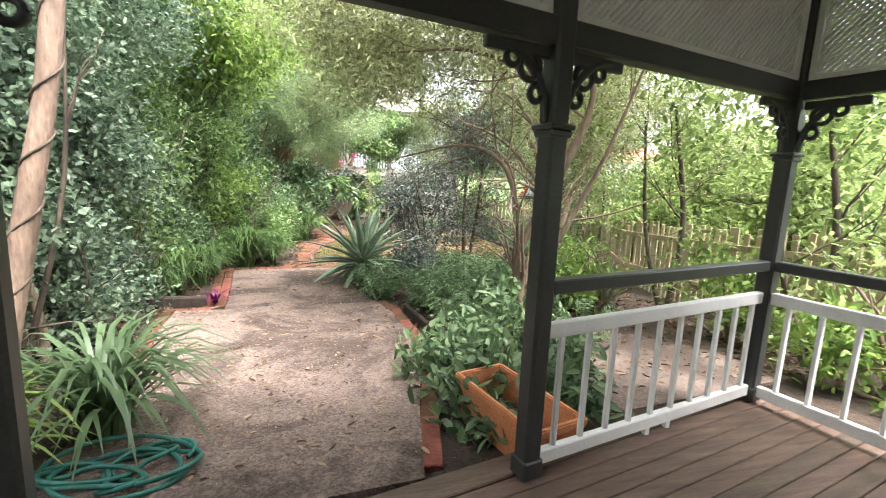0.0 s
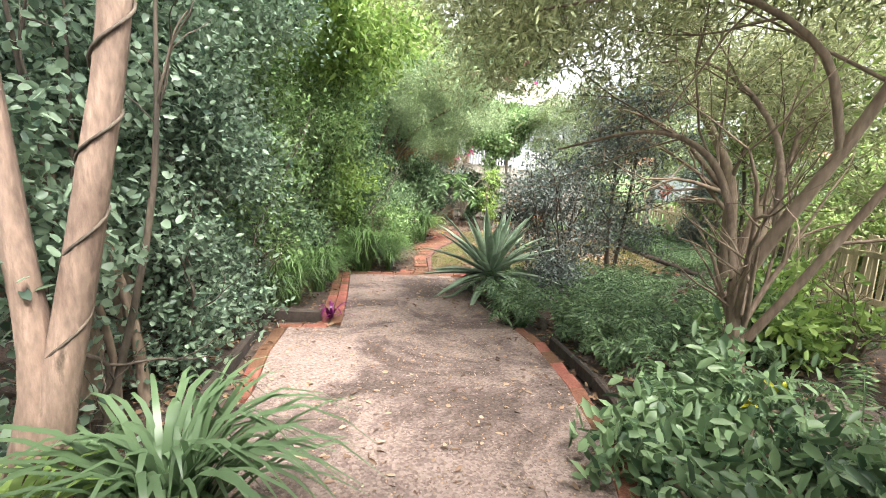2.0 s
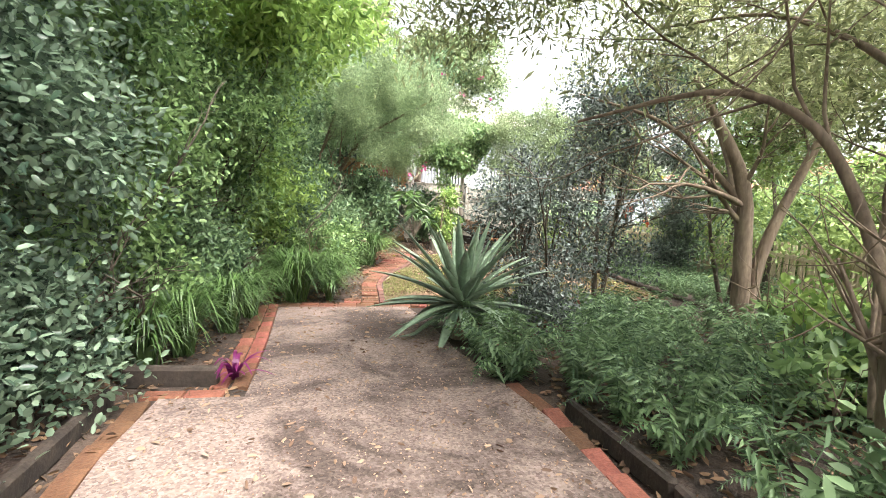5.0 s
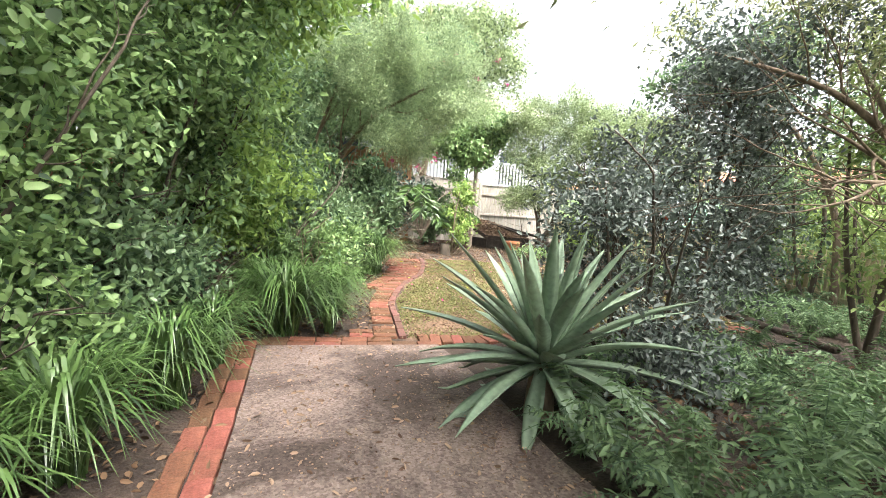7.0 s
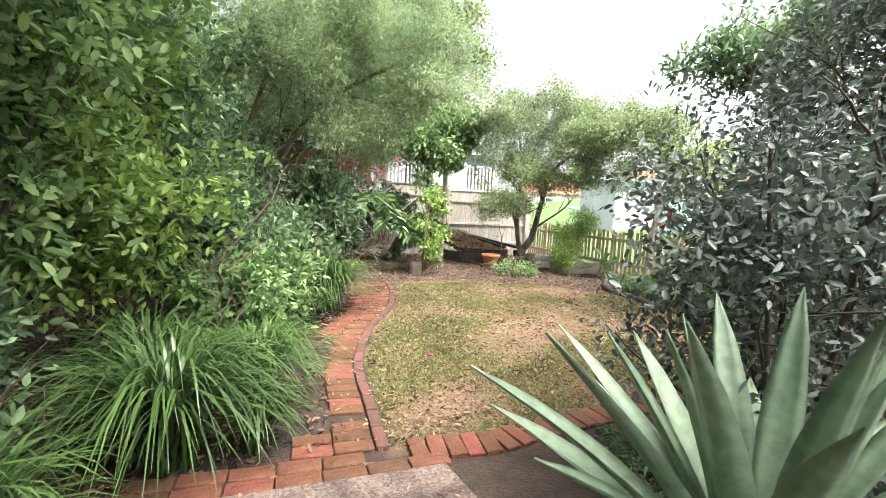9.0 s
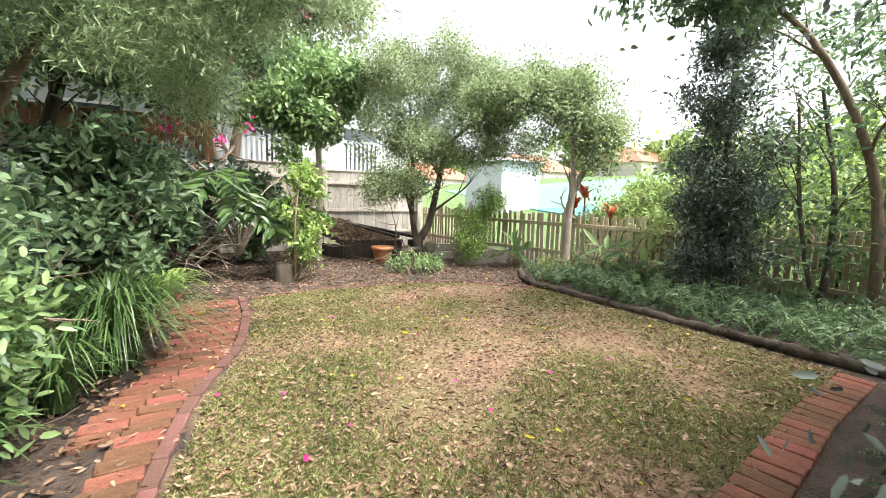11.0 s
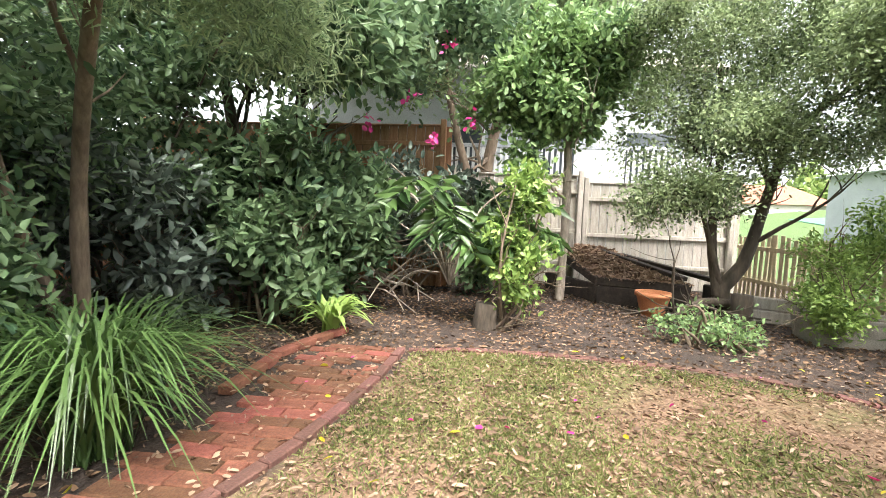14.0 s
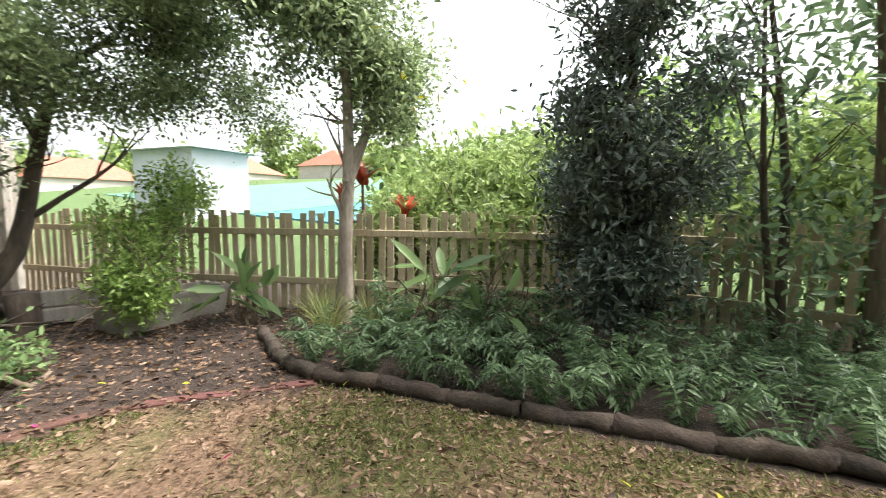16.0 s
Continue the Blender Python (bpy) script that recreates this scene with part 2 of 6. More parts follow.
def joined(*pairs):
    vs, fs, n = [], [], 0
    for v, f in pairs:
        v, f = np.asarray(v, dtype=float).reshape(-1, 3), np.asarray(f)
        vs.append(v)
        fs.append(f + n)
        n += len(v)
    return np.concatenate(vs), np.concatenate(fs)


def box(size, m=Matrix(), bevel=0.006):
    """A bevelled box of that size, centred on the pose m."""
    b = bmesh.new()
    bmesh.ops.create_cube(b, size=1)
    bmesh.ops.scale(b, vec=size, verts=b.verts)
    if bevel:
        bmesh.ops.bevel(b, geom=b.edges[:], offset=min(bevel, min(size) * 0.3), segments=1, affect='EDGES')
    b.transform(m)
    return b


def between(a, b, width, height, bevel=0.006, roll=0.0):
    """A bar of that section from a to b."""
    a, b = Vector(a), Vector(b)
    d = b - a
    m = Matrix.Translation((a + b) / 2) @ d.to_track_quat('X', 'Z').to_matrix().to_4x4() @ pose(0, 0, 0, roll)
    return box((d.length, width, height), m, bevel)


def tube(points, radii, sides=8, wobble=0.0, seed=0):
    """A tapered round limb along points, as arrays."""
    rng = np.random.default_rng(seed)
    p = np.asarray(points, dtype=float)
    n = len(p)
    r = np.interp(np.linspace(0, 1, n), np.linspace(0, 1, len(radii)), radii)
    t = np.gradient(p, axis=0)
    t /= np.linalg.norm(t, axis=1)[:, None] + 1e-9
    ref = np.array([0.31, 0.95, 0.05]) if abs(t[:, 2]).mean() > 0.5 else np.array([0.0, 0.05, 1.0])
    u = np.cross(t, ref)
    u /= np.linalg.norm(u, axis=1)[:, None] + 1e-9
    w = np.cross(t, u)
    a = np.linspace(0, 2 * np.pi, sides, endpoint=False)
    rr = r[:, None] * (1 + wobble * rng.normal(size=(n, sides)))
    v = p[:, None] + rr[..., None] * (np.cos(a)[None, :, None] * u[:, None] + np.sin(a)[None, :, None] * w[:, None])
    f = []
    for i in range(n - 1):
        for j in range(sides):
            k = (j + 1) % sides
            f.append((i * sides + j, i * sides + k, (i + 1) * sides + k, (i + 1) * sides + j))
    return v.reshape(-1, 3), np.array(f)


def curve(points, n):
    """n points of a smooth line through the given ones."""
    p = np.asarray(points, dtype=float)
    q = np.concatenate([[2 * p[0] - p[1]], p, [2 * p[-1] - p[-2]]])
    out = []
    for s in np.linspace(0, len(p) - 1 - 1e-6, n):
        i, u = int(s), s - int(s)
        a, b, c, d = q[i:i + 4]
        out.append(0.5 * (2 * b + (c - a) * u + (2 * a - 5 * b + 4 * c - d) * u ** 2 + (3 * b - a - 3 * c + d) * u ** 3))
    return np.array(out)


def leaves(rng, at, way, length, width, fold=0.25, curl=0.15):
    """Many small folded leaves, one at each place, pointing along way: arrays of 4 corners and 2 triangles a leaf."""
    n = len(at)
    way = way / (np.linalg.norm(way, axis=1)[:, None] + 1e-9)
    side = np.cross(way, rng.normal(size=(n, 3)) * 0.85 + [0.0, 0.0, 1.0])
    side /= np.linalg.norm(side, axis=1)[:, None] + 1e-9
    up = np.cross(side, way)
    L = (length * rng.uniform(0.65, 1.25, n))[:, None]
    W = (width * rng.uniform(0.7, 1.2, n))[:, None] / 2
    base, tip = at, at + way * L - up * L * curl
    mid = at + way * L * 0.45 + up * W * fold
    if np.max(width / length) > 0.3:
        lo, hi = at + way * L * 0.2, at + way * L * 0.66 - up * L * curl * 0.4
        v = np.stack([base, lo + side * W * 0.78 + up * W * fold, hi + side * W * 0.86 + up * W * fold, tip, hi - side * W * 0.86 + up * W * fold, lo - side * W * 0.78 + up * W * fold], axis=1).reshape(-1, 3)
        i = np.arange(n)[:, None] * 6
        return v, np.concatenate([i + [0, 1, 2, 3], i + [0, 3, 4, 5]], axis=0)
    v = np.stack([base, mid + side * W, tip, mid - side * W], axis=1).reshape(-1, 3)
    i = np.arange(n)[:, None] * 4
    f = np.concatenate([i + [0, 1, 2], i + [0, 2, 3]], axis=0)
    return v, f


def crown_points(rng, blobs, clumps, per, spread, shell=0.55, floor=0.05):
    """Leaf places and directions in uneven clumps through ellipsoids (centre x y z, radii x y z)."""
    blobs = np.asarray(blobs, dtype=float)
    vol = np.cbrt(blobs[:, 3] * blobs[:, 4] * blobs[:, 5]) ** 2
    pick = rng.choice(len(blobs), clumps, p=vol / vol.sum())
    d = rng.normal(size=(clumps, 3))
    d /= np.linalg.norm(d, axis=1)[:, None]
    r = rng.uniform(shell, 1.05, clumps) ** 0.8
    r *= 1 + 0.12 * rng.normal(size=clumps)
    c = blobs[pick, :3] + d * blobs[pick, 3:] * r[:, None]
    size = spread * rng.uniform(0.5, 1.5, clumps)
    at = np.repeat(c, per, axis=0) + rng.normal(size=(clumps * per, 3)) * np.repeat(size, per)[:, None]
    way = np.repeat(d, per, axis=0) * 0.7 + rng.normal(size=(clumps * per, 3)) * 0.8 + [0, 0, 0.1]
    keep = at[:, 2] > floor
    return at[keep], way[keep]


def lumps(rng, blobs, count, size):
    """Breaks smooth crown ellipsoids into uneven boughs of foliage."""
    blobs = np.asarray(blobs, dtype=float)
    area = np.cbrt(blobs[:, 3] * blobs[:, 4] * blobs[:, 5]) ** 2
    pick = rng.choice(len(blobs), count, p=area / area.sum())
    d = rng.normal(size=(count, 3))
    d /= np.linalg.norm(d, axis=1)[:, None]
    c = blobs[pick, :3] + d * blobs[pick, 3:] * rng.uniform(0.25, 1.18, count)[:, None]
    r = size * rng.uniform(0.5, 1.3, count)[:, None] * np.array([1.15, 1.15, 0.75]) * rng.uniform(0.8, 1.2, (count, 3))
    return np.concatenate([c, r], axis=1)


def crown(rng, blobs, clumps, per, length, width, spread=0.16, shell=0.45, droop=0.0, floor=0.05):
    area = sum((q[3] * q[4] * q[5]) ** (2 / 3) for q in blobs)
    bough = 0.29 * float(np.cbrt(np.mean([q[3] * q[4] * q[5] for q in blobs]))) + 0.06
    blobs = lumps(rng, blobs, max(8, int(area / bough ** 2 * 1.9)), bough)
    clumps, length, width = int(clumps * 0.74), length * 1.22, width * 1.28
    at, way = crown_points(rng, blobs, clumps, per, spread * 0.72, shell, floor)
    way[:, 2] -= droop
    return leaves(rng, at, way, length, width)


def limb(rng, start, way, length, radius, levels, out, bend=0.25, kids=4, tip=0.35, lift=0.1, sides=6):
    """Grows a branching limb into out, as tubes."""
    n = 7
    p, d = [np.array(start, dtype=float)], np.array(way, dtype=float)
    d /= np.linalg.norm(d)
    for i in range(n - 1):
        d = d + rng.normal(size=3) * bend * 0.5 + [0, 0, lift * 0.3]
        d /= np.linalg.norm(d)
        p.append(p[-1] + d * length / (n - 1))
    out.append(tube(p, [radius, radius * tip], sides, 0.05, int(rng.integers(1e6))))
    if levels:
        for i in range(kids):
            s = int(rng.integers(2, n))
            w = p[s] - p[s - 1]
            w = w / np.linalg.norm(w) + rng.normal(size=3) * 0.55
            limb(rng, p[s], w, length * rng.uniform(0.45, 0.75), radius * (1 - (1 - tip) * s / n) * 0.65, levels - 1, out, bend, kids, tip, lift, max(4, sides - 1))
    return p


def height(x, y):
    """Ground level: the yard falls from the porch to the lawn."""
    return float(np.clip(0.06 * (6.7 - y), 0, 0.40))


def strap_clump(rng, x, y, z, count, reach, tall, width, seg=6, stiff=0.0, lean=(0, 0)):
    """Arching strap leaves from one base, as arrays."""
    V, F, n = [], [], 0
    for i in range(count):
        a = rng.uniform(0, 2 * np.pi)
        out = reach * rng.uniform(0.35, 1.1)
        h = tall * rng.uniform(0.6, 1.15)
        u = np.linspace(0, 1, seg + 1)
        d = np.array([np.cos(a), np.sin(a)])
        s = np.array([-d[1], d[0], 0])
        bx, by = x + rng.normal() * 0.06 * reach, y + rng.normal() * 0.06 * reach
        rr = out * u ** (1.35 + stiff)
        zz = z + h * (np.sin(u * np.pi * rng.uniform(0.6, 0.86)) if not stiff else u * (1 - 0.35 * u * out / reach))
        w = width * rng.uniform(0.7, 1.15) * np.array([0.7, 1.0, 1.0, 0.9, 0.75, 0.5, 0.06])[:seg + 1] / 2
        c = np.stack([bx + d[0] * rr + lean[0] * u, by + d[1] * rr + lean[1] * u, np.maximum(zz, z + 0.012)], axis=1)
        tw = s * 1.0
        v = np.stack([c - tw * w[:, None], c + tw * w[:, None]], axis=1)
        V.append(v.reshape(-1, 3))
        k = np.arange(seg)[:, None] * 2 + n
        F.append(k + [0, 1, 3, 2])
        n += 2 * (seg + 1)
    return np.concatenate(V), np.concatenate(F)


def fern_clump(rng, x, y, z, fronds, reach, tall, leaflet=0.07, pairs=19):
    """Arching fronds with paired leaflets that taper to the tip, as arrays of leaves."""
    at, way, size, ribs = [], [], [], []
    for i in range(fronds):
        a = rng.uniform(0, 2 * np.pi)
        u = np.linspace(0.03, 1, pairs)
        out, h = reach * rng.uniform(0.55, 1.2), tall * rng.uniform(0.55, 1.3)
        d = np.array([np.cos(a), np.sin(a), 0])
        s = np.array([-d[1], d[0], 0])
        sway = s * rng.normal() * 0.12 * out
        c = np.array([x, y, z]) + d * (out * u ** 1.15)[:, None] + sway * (u ** 2)[:, None] + np.array([0, 0, 1]) * (h * np.sin(u * rng.uniform(1.9, 2.6)))[:, None]
        rib = np.stack([c - s * 0.0025, c + s * 0.0025], axis=1).reshape(-1, 3)
        k = np.arange(pairs - 1)[:, None] * 2
        ribs.append((rib, np.concatenate([k + [0, 1, 3], k + [0, 3, 2]])))
        taper = np.interp(u, [0, 0.25, 0.6, 1], [0.6, 1.0, 0.8, 0.18]) * leaflet
        dip = rng.uniform(0.05, 0.45)
        for sg in (1, -1):
            at.append(c)
            way.append(s * sg + d * 0.4 + rng.normal(size=(pairs, 3)) * 0.09 - [0, 0, dip])
            size.append(taper)
    size = np.concatenate(size)
    return joined(leaves(rng, np.concatenate(at), np.concatenate(way), size, size * 0.29, 0.1, 0.2), *ribs)

# ---- ground ----
def inside(x, y, ring):
    """Whether points lie in a plan outline."""
    x, y = np.asarray(x), np.asarray(y)
    hit = np.zeros(x.shape, dtype=bool)
    for (ax, ay), (bx, by) in zip(ring, ring[1:] + ring[:1]):
        cross = (ay > y) != (by > y)
        hit ^= cross & (x < (bx - ax) * (y - ay) / (by - ay + 1e-12) + ax)
    return hit


LAWN = [(0.05, 7.05), (0.7, 7.0), (1.2, 7.2), (2.3, 7.4), (3.4, 7.55), (4.7, 7.7), (4.72, 9.0), (4.72, 11.3), (3.9, 12.15), (2.85, 12.42), (1.7, 12.48), (0.9, 12.35), (0.82, 11.5), (0.62, 10.5), (0.28, 9.6), (0.03, 8.5)]
SLAB = [(-1.0, 0.2), (-1.15, 2.4), (-1.30, 3.1), (-1.36, 3.76), (-0.88, 3.78), (-0.95, 4.4), (-1.06, 5.2), (-1.29, 6.68), (0.32, 6.78), (0.5, 5.9), (0.62, 4.8), (0.8, 4.0), (0.92, 3.4), (0.95, 2.6), (0.9, 1.8), (0.72, 1.0), (0.6, 0.35)]


def ground():
    xs = np.concatenate([[-600, -150, -50, -20, -10], np.arange(-7, 12.01, 0.14), [14, 18, 24, 32, 45, 70, 150, 600]])
    ys = np.concatenate([[-600, -150, -40, -12, -5], np.arange(-3, 19.01, 0.14), [22, 26, 32, 45, 70, 150, 600]])
    X, Y = np.meshgrid(xs, ys)
    Z = np.clip(0.06 * (6.7 - Y), 0, 0.40)
    lawn = inside(X, Y, LAWN)
    slab = inside(X, Y, SLAB)
    rough = np.array([[noise.noise((x * 1.3, y * 1.3, 0)) * 0.025 + noise.noise((x * 5, y * 5, 3)) * 0.012 for x in xs] for y in ys])
    near = (np.abs(X) < 11) & (Y > -3) & (Y < 19)
    Z = Z + np.where(near, np.where(lawn, rough * 0.5 - 0.005, np.where(slab, -0.04, rough)), 0)
    Z += np.where((X > 8.2), np.clip((X - 8.2) * 0.11, 0, 5.5), 0)
    v = np.stack([X, Y, Z], axis=-1).reshape(-1, 3)
    w = len(xs)
    i = (np.arange(len(ys) - 1)[:, None] * w + np.arange(w - 1)[None]).ravel()[:, None]
    me = bpy.data.meshes.new("ground")
    fill(me, v, i + [0, 1, w + 1, w])
    at = me.attributes.new("lawn", 'FLOAT', 'POINT')
    far = (X > 8.0) | (Y > 19) | (X < -8)
    at.data.foreach_set("value", np.where(lawn, 1.0, np.where(far, 0.8, 0.0)).astype(np.float32).ravel())
    fa = me.attributes.new("far", 'FLOAT', 'POINT')
    fa.data.foreach_set("value", far.astype(np.float32).ravel())
    m = surface("garden_soil", (0.026, 0.018, 0.014), (0.07, 0.046, 0.034), (0.10, 0.068, 0.05), scale=3.5, fine=55, rough=0.95, bump=0.9, depth=0.02)
    n, k = hsv_nodes(m.node_tree)
    b = n["Principled BSDF"]
    soil = b.inputs["Base Color"].links[0].from_socket
    a = n.new("ShaderNodeAttribute")
    a.attribute_name = "lawn"
    no = n.new("ShaderNodeTexNoise")
    no.inputs["Scale"].default_value, no.inputs["Detail"].default_value = 1.1, 5
    nf = n.new("ShaderNodeTexNoise")
    nf.inputs["Scale"].default_value, nf.inputs["Detail"].default_value = 38, 6
    co = n.new("ShaderNodeTexCoord")
    for t in (no, nf):
        k.new(co.outputs["Object"], t.inputs["Vector"])
    r = n.new("ShaderNodeValToRGB")
    r.color_ramp.elements[0].position, r.color_ramp.elements[0].color = 0.36, (0.13, 0.115, 0.045, 1)
    r.color_ramp.elements[1].position, r.color_ramp.elements[1].color = 0.56, (0.20, 0.125, 0.078, 1)
    k.new(no.outputs[0], r.inputs[0])
    ov = n.new("ShaderNodeMix")
    ov.data_type, ov.blend_type = 'RGBA', 'OVERLAY'
    ov.inputs["Factor"].default_value = 0.8
    k.new(r.outputs[0], ov.inputs["A"])
    k.new(nf.outputs[0], ov.inputs["B"])
    mx = n.new("ShaderNodeMix")
    mx.data_type = 'RGBA'
    k.new(a.outputs["Fac"], mx.inputs["Factor"])
    k.new(soil, mx.inputs["A"])
    k.new(ov.outputs["Result"], mx.inputs["B"])
    fn = n.new("ShaderNodeAttribute")
    fn.attribute_name = "far"
    mf = n.new("ShaderNodeMix")
    mf.data_type = 'RGBA'
    mf.inputs["B"].default_value = (0.085, 0.14, 0.04, 1)
    k.new(fn.outputs["Fac"], mf.inputs["Factor"])
    k.new(mx.outputs["Result"], mf.inputs["A"])
    k.new(mf.outputs["Result"], b.inputs["Base Color"])
    me.materials.append(m)
    return smooth(tagged(put("ground", me), "brown garden soil with a dry patchy lawn", "ground", kind="structure"))


ground()


def slab(name, ring, lift, thick, material, label, kind="structure"):
    """A poured slab of that outline, following the fall of the yard."""
    b = bmesh.new()
    top = [b.verts.new((x, y, height(x, y) + lift)) for x, y in ring]
    face = b.faces.new(top)
    ext = bmesh.ops.extrude_face_region(b, geom=[face])
    for v in ext["geom"]:
        if isinstance(v, bmesh.types.BMVert):
            v.co.z -= thick
    bmesh.ops.triangulate(b, faces=b.faces[:])
    bmesh.ops.recalc_face_normals(b, faces=b.faces[:])
    return tagged(part(name, b, material), label, "paving", kind=kind)


slab("pavement", SLAB, 0.035, 0.12, CONCRETE, "worn pinkish exposed-aggregate concrete garden path with dark stains")
slab("pavement_side", [(1.95, 0.75), (2.0, 1.35), (2.2, 2.3), (2.9, 2.5), (3.5, 1.6), (3.6, 0.95)], 0.02, 0.1, CONCRETE, "grey concrete side path beyond the balustrade")

# ---- porch ----
A0 = Vector((1.03, 0.22, 0.46))
ALONG = Vector((0.976, 0.217, 0))
BACK = Vector((0.217, -0.976, 0))
DECK_Z, BEAM_Z = 0.46, 2.26


def on_porch(u, w, z):
    p = A0 + ALONG * u + BACK * w
    return Vector((p.x, p.y, z))


def porch():
    turn = math.atan2(ALONG.y, ALONG.x)
    deck = thing("floor_deck", on_porch(0, 1.5, 0.4), "dark brown timber porch decking with worn boards", "floor", kind="structure")
    rng = random.Random(3)
    for i in range(34):
        w = 0.03 + i * 0.093
        part("board", between(on_porch(-3.2, w, DECK_Z - 0.014 + rng.uniform(-0.001, 0.001)), on_porch(1.95, w, DECK_Z - 0.014), 0.087, 0.026, 0.004), DECK, deck)
    part("bearer", between(on_porch(-3.2, 0.02, DECK_Z - 0.1), on_porch(1.95, 0.02, DECK_Z - 0.1), 0.05, 0.14), TIMBER_DARK, deck)
    part("nosing", between(on_porch(-3.2, -0.05, DECK_Z - 0.012), on_porch(1.95, -0.05, DECK_Z - 0.012), 0.055, 0.03), DECK, deck)
    step = thing("step", on_porch(-0.75, -0.2, 0.36), "low dark timber step below the porch deck", "step", kind="structure")
    part("tread", between(on_porch(-1.6, -0.14, DECK_Z - 0.05), on_porch(0.2, -0.14, DECK_Z - 0.05), 0.12, 0.035), DECK, step)

    def post(p, top=3.0, name="porch_post"):
        t = thing(name, (p.x, p.y, DECK_Z), "charcoal painted square timber porch post with moulded collar", "post", "porch posts")
        rot = Matrix.Rotation(turn, 4, 'Z')
        part("shaft", box((0.09, 0.09, top - DECK_Z), Matrix.Translation((p.x, p.y, (top + DECK_Z) / 2)) @ rot, 0.012), BLACK_PAINT, t)
        for z, s, h in ((1.965, 0.125, 0.022), (1.94, 0.11, 0.03), (DECK_Z + 0.05, 0.105, 0.09)):
            part("collar", box((s, s, h), Matrix.Translation((p.x, p.y, z)) @ rot, 0.008), BLACK_PAINT, t)
        return t

    posts = [on_porch(0, 0, DECK_Z), on_porch(1.75, 0, DECK_Z), on_porch(-1.685, 0, DECK_Z), on_porch(1.75, 2.2, DECK_Z)]
    for p in posts:
        post(p)

    def bracket(p, d):
        """Pierced fretwork bracket between post and beam."""
        t = thing("post_bracket", (p.x, p.y, BEAM_Z), "charcoal fretwork bracket under the porch beam", "bracket", "porch brackets")
        part("arc", tube_arrays([p + d * (0.045 + 0.24 * (1 - math.cos(u))) + Vector((0, 0, BEAM_Z - 0.28 + 0.26 * math.sin(u) - p.z)) for u in np.linspace(0, 1.5, 9)], [0.02, 0.02], 6), BLACK_PAINT, t)
        for cx, cz, r in ((0.09, 0.07, 0.045), (0.055, 0.16, 0.028), (0.17, 0.045, 0.028)):
            ring = [p + d * (0.045 + cx + r * math.cos(a)) + Vector((0, 0, BEAM_Z - cz - 0.02 + r * math.sin(a) - p.z)) for a in np.linspace(0, 2 * math.pi, 15)]
            part("scroll", tube_arrays(ring, [0.014, 0.014], 5), BLACK_PAINT, t)
        part("plate", between(p + d * 0.05 + Vector((0, 0, BEAM_Z - 0.03 - p.z)), p + d * 0.34 + Vector((0, 0, BEAM_Z - 0.03 - p.z)), 0.03, 0.045), BLACK_PAINT, t)

    def tube_arrays(points, radii, sides):
        return tube([tuple(q) for q in points], radii, sides)

    for p, d in ((posts[0], ALONG), (posts[0], -ALONG), (posts[1], -ALONG), (posts[1], BACK), (posts[2], ALONG)):
        bracket(p, d)

    beam = thing("porch_beam", on_porch(0, 0, BEAM_Z), "charcoal painted porch beam", "beam", kind="structure")
    part("front_beam", between(on_porch(-3.2, 0, BEAM_Z + 0.05), on_porch(1.8, 0, BEAM_Z + 0.05), 0.07, 0.1), BLACK_PAINT, beam)
    part("side_beam", between(on_porch(1.75, 0.04, BEAM_Z + 0.05), on_porch(1.75, 3.2, BEAM_Z + 0.05), 0.07, 0.1), BLACK_PAINT, beam)

    def lattice(a, d, long, z0, z1, label):
        """White slatted lattice panel in a frame."""
        t = thing("lattice_panel", a, label, "lattice", "porch lattice")
        up = Vector((0, 0, 1))
        tall = z1 - z0
        nrm = d.cross(up)
        for k, off in ((1, 0.006), (-1, -0.006)):
            pieces = []
            pitch = 0.034
            count = int((long + tall) / pitch)
            for i in range(count):
                s = i * pitch - (tall if k == 1 else 0)
                u0, u1 = s, s + tall * k
                if k == -1:
                    u0, u1 = s, s - tall
                lo, hi = 0.0, 1.0
                du = u1 - u0
                for lim in (0.0, long):
                    if abs(du) > 1e-6:
                        c = (lim - u0) / du
                        if (u0 - lim) * (1 if lim == 0 else -1) < 0:
                            lo = max(lo, c)
                        if (u1 - lim) * (1 if lim == 0 else -1) < 0:
                            hi = min(hi, c)
                if hi - lo < 0.03:
                    continue
                p0 = a + d * (u0 + du * lo) + up * (z0 - a.z + tall * lo) + nrm * off
                p1 = a + d * (u0 + du * hi) + up * (z0 - a.z + tall * hi) + nrm * off
                dirv = (p1 - p0).normalized()
                sd = dirv.cross(nrm) * 0.0085
                th = nrm * 0.003
                vs = [p0 - sd - th, p0 + sd - th, p0 + sd + th, p0 - sd + th, p1 - sd - th, p1 + sd - th, p1 + sd + th, p1 - sd + th]
                pieces.append(([tuple(v) for v in vs], [(0, 1, 5, 4), (1, 2, 6, 5), (2, 3, 7, 6), (3, 0, 4, 7)]))
            ob = part("slats", joined(*pieces), WHITE_PAINT, t)
            ob["kind"] = "stuff"
        for z in (z0 + 0.01, z1 - 0.01):
            part("rail", between(a + d * 0.0 + up * (z - a.z), a + d * long + up * (z - a.z), 0.045, 0.035), WHITE_PAINT, t)
        for u in (0.02, long - 0.02):
            part("stile", between(a + d * u + up * (z0 - a.z), a + d * u + up * (z1 - a.z), 0.045, 0.04), WHITE_PAINT, t)

    lab = "white painted timber lattice panel above the porch beam"
    lattice(on_porch(0.05, 0, BEAM_Z), ALONG, 1.65, BEAM_Z + 0.105, 2.82, lab)
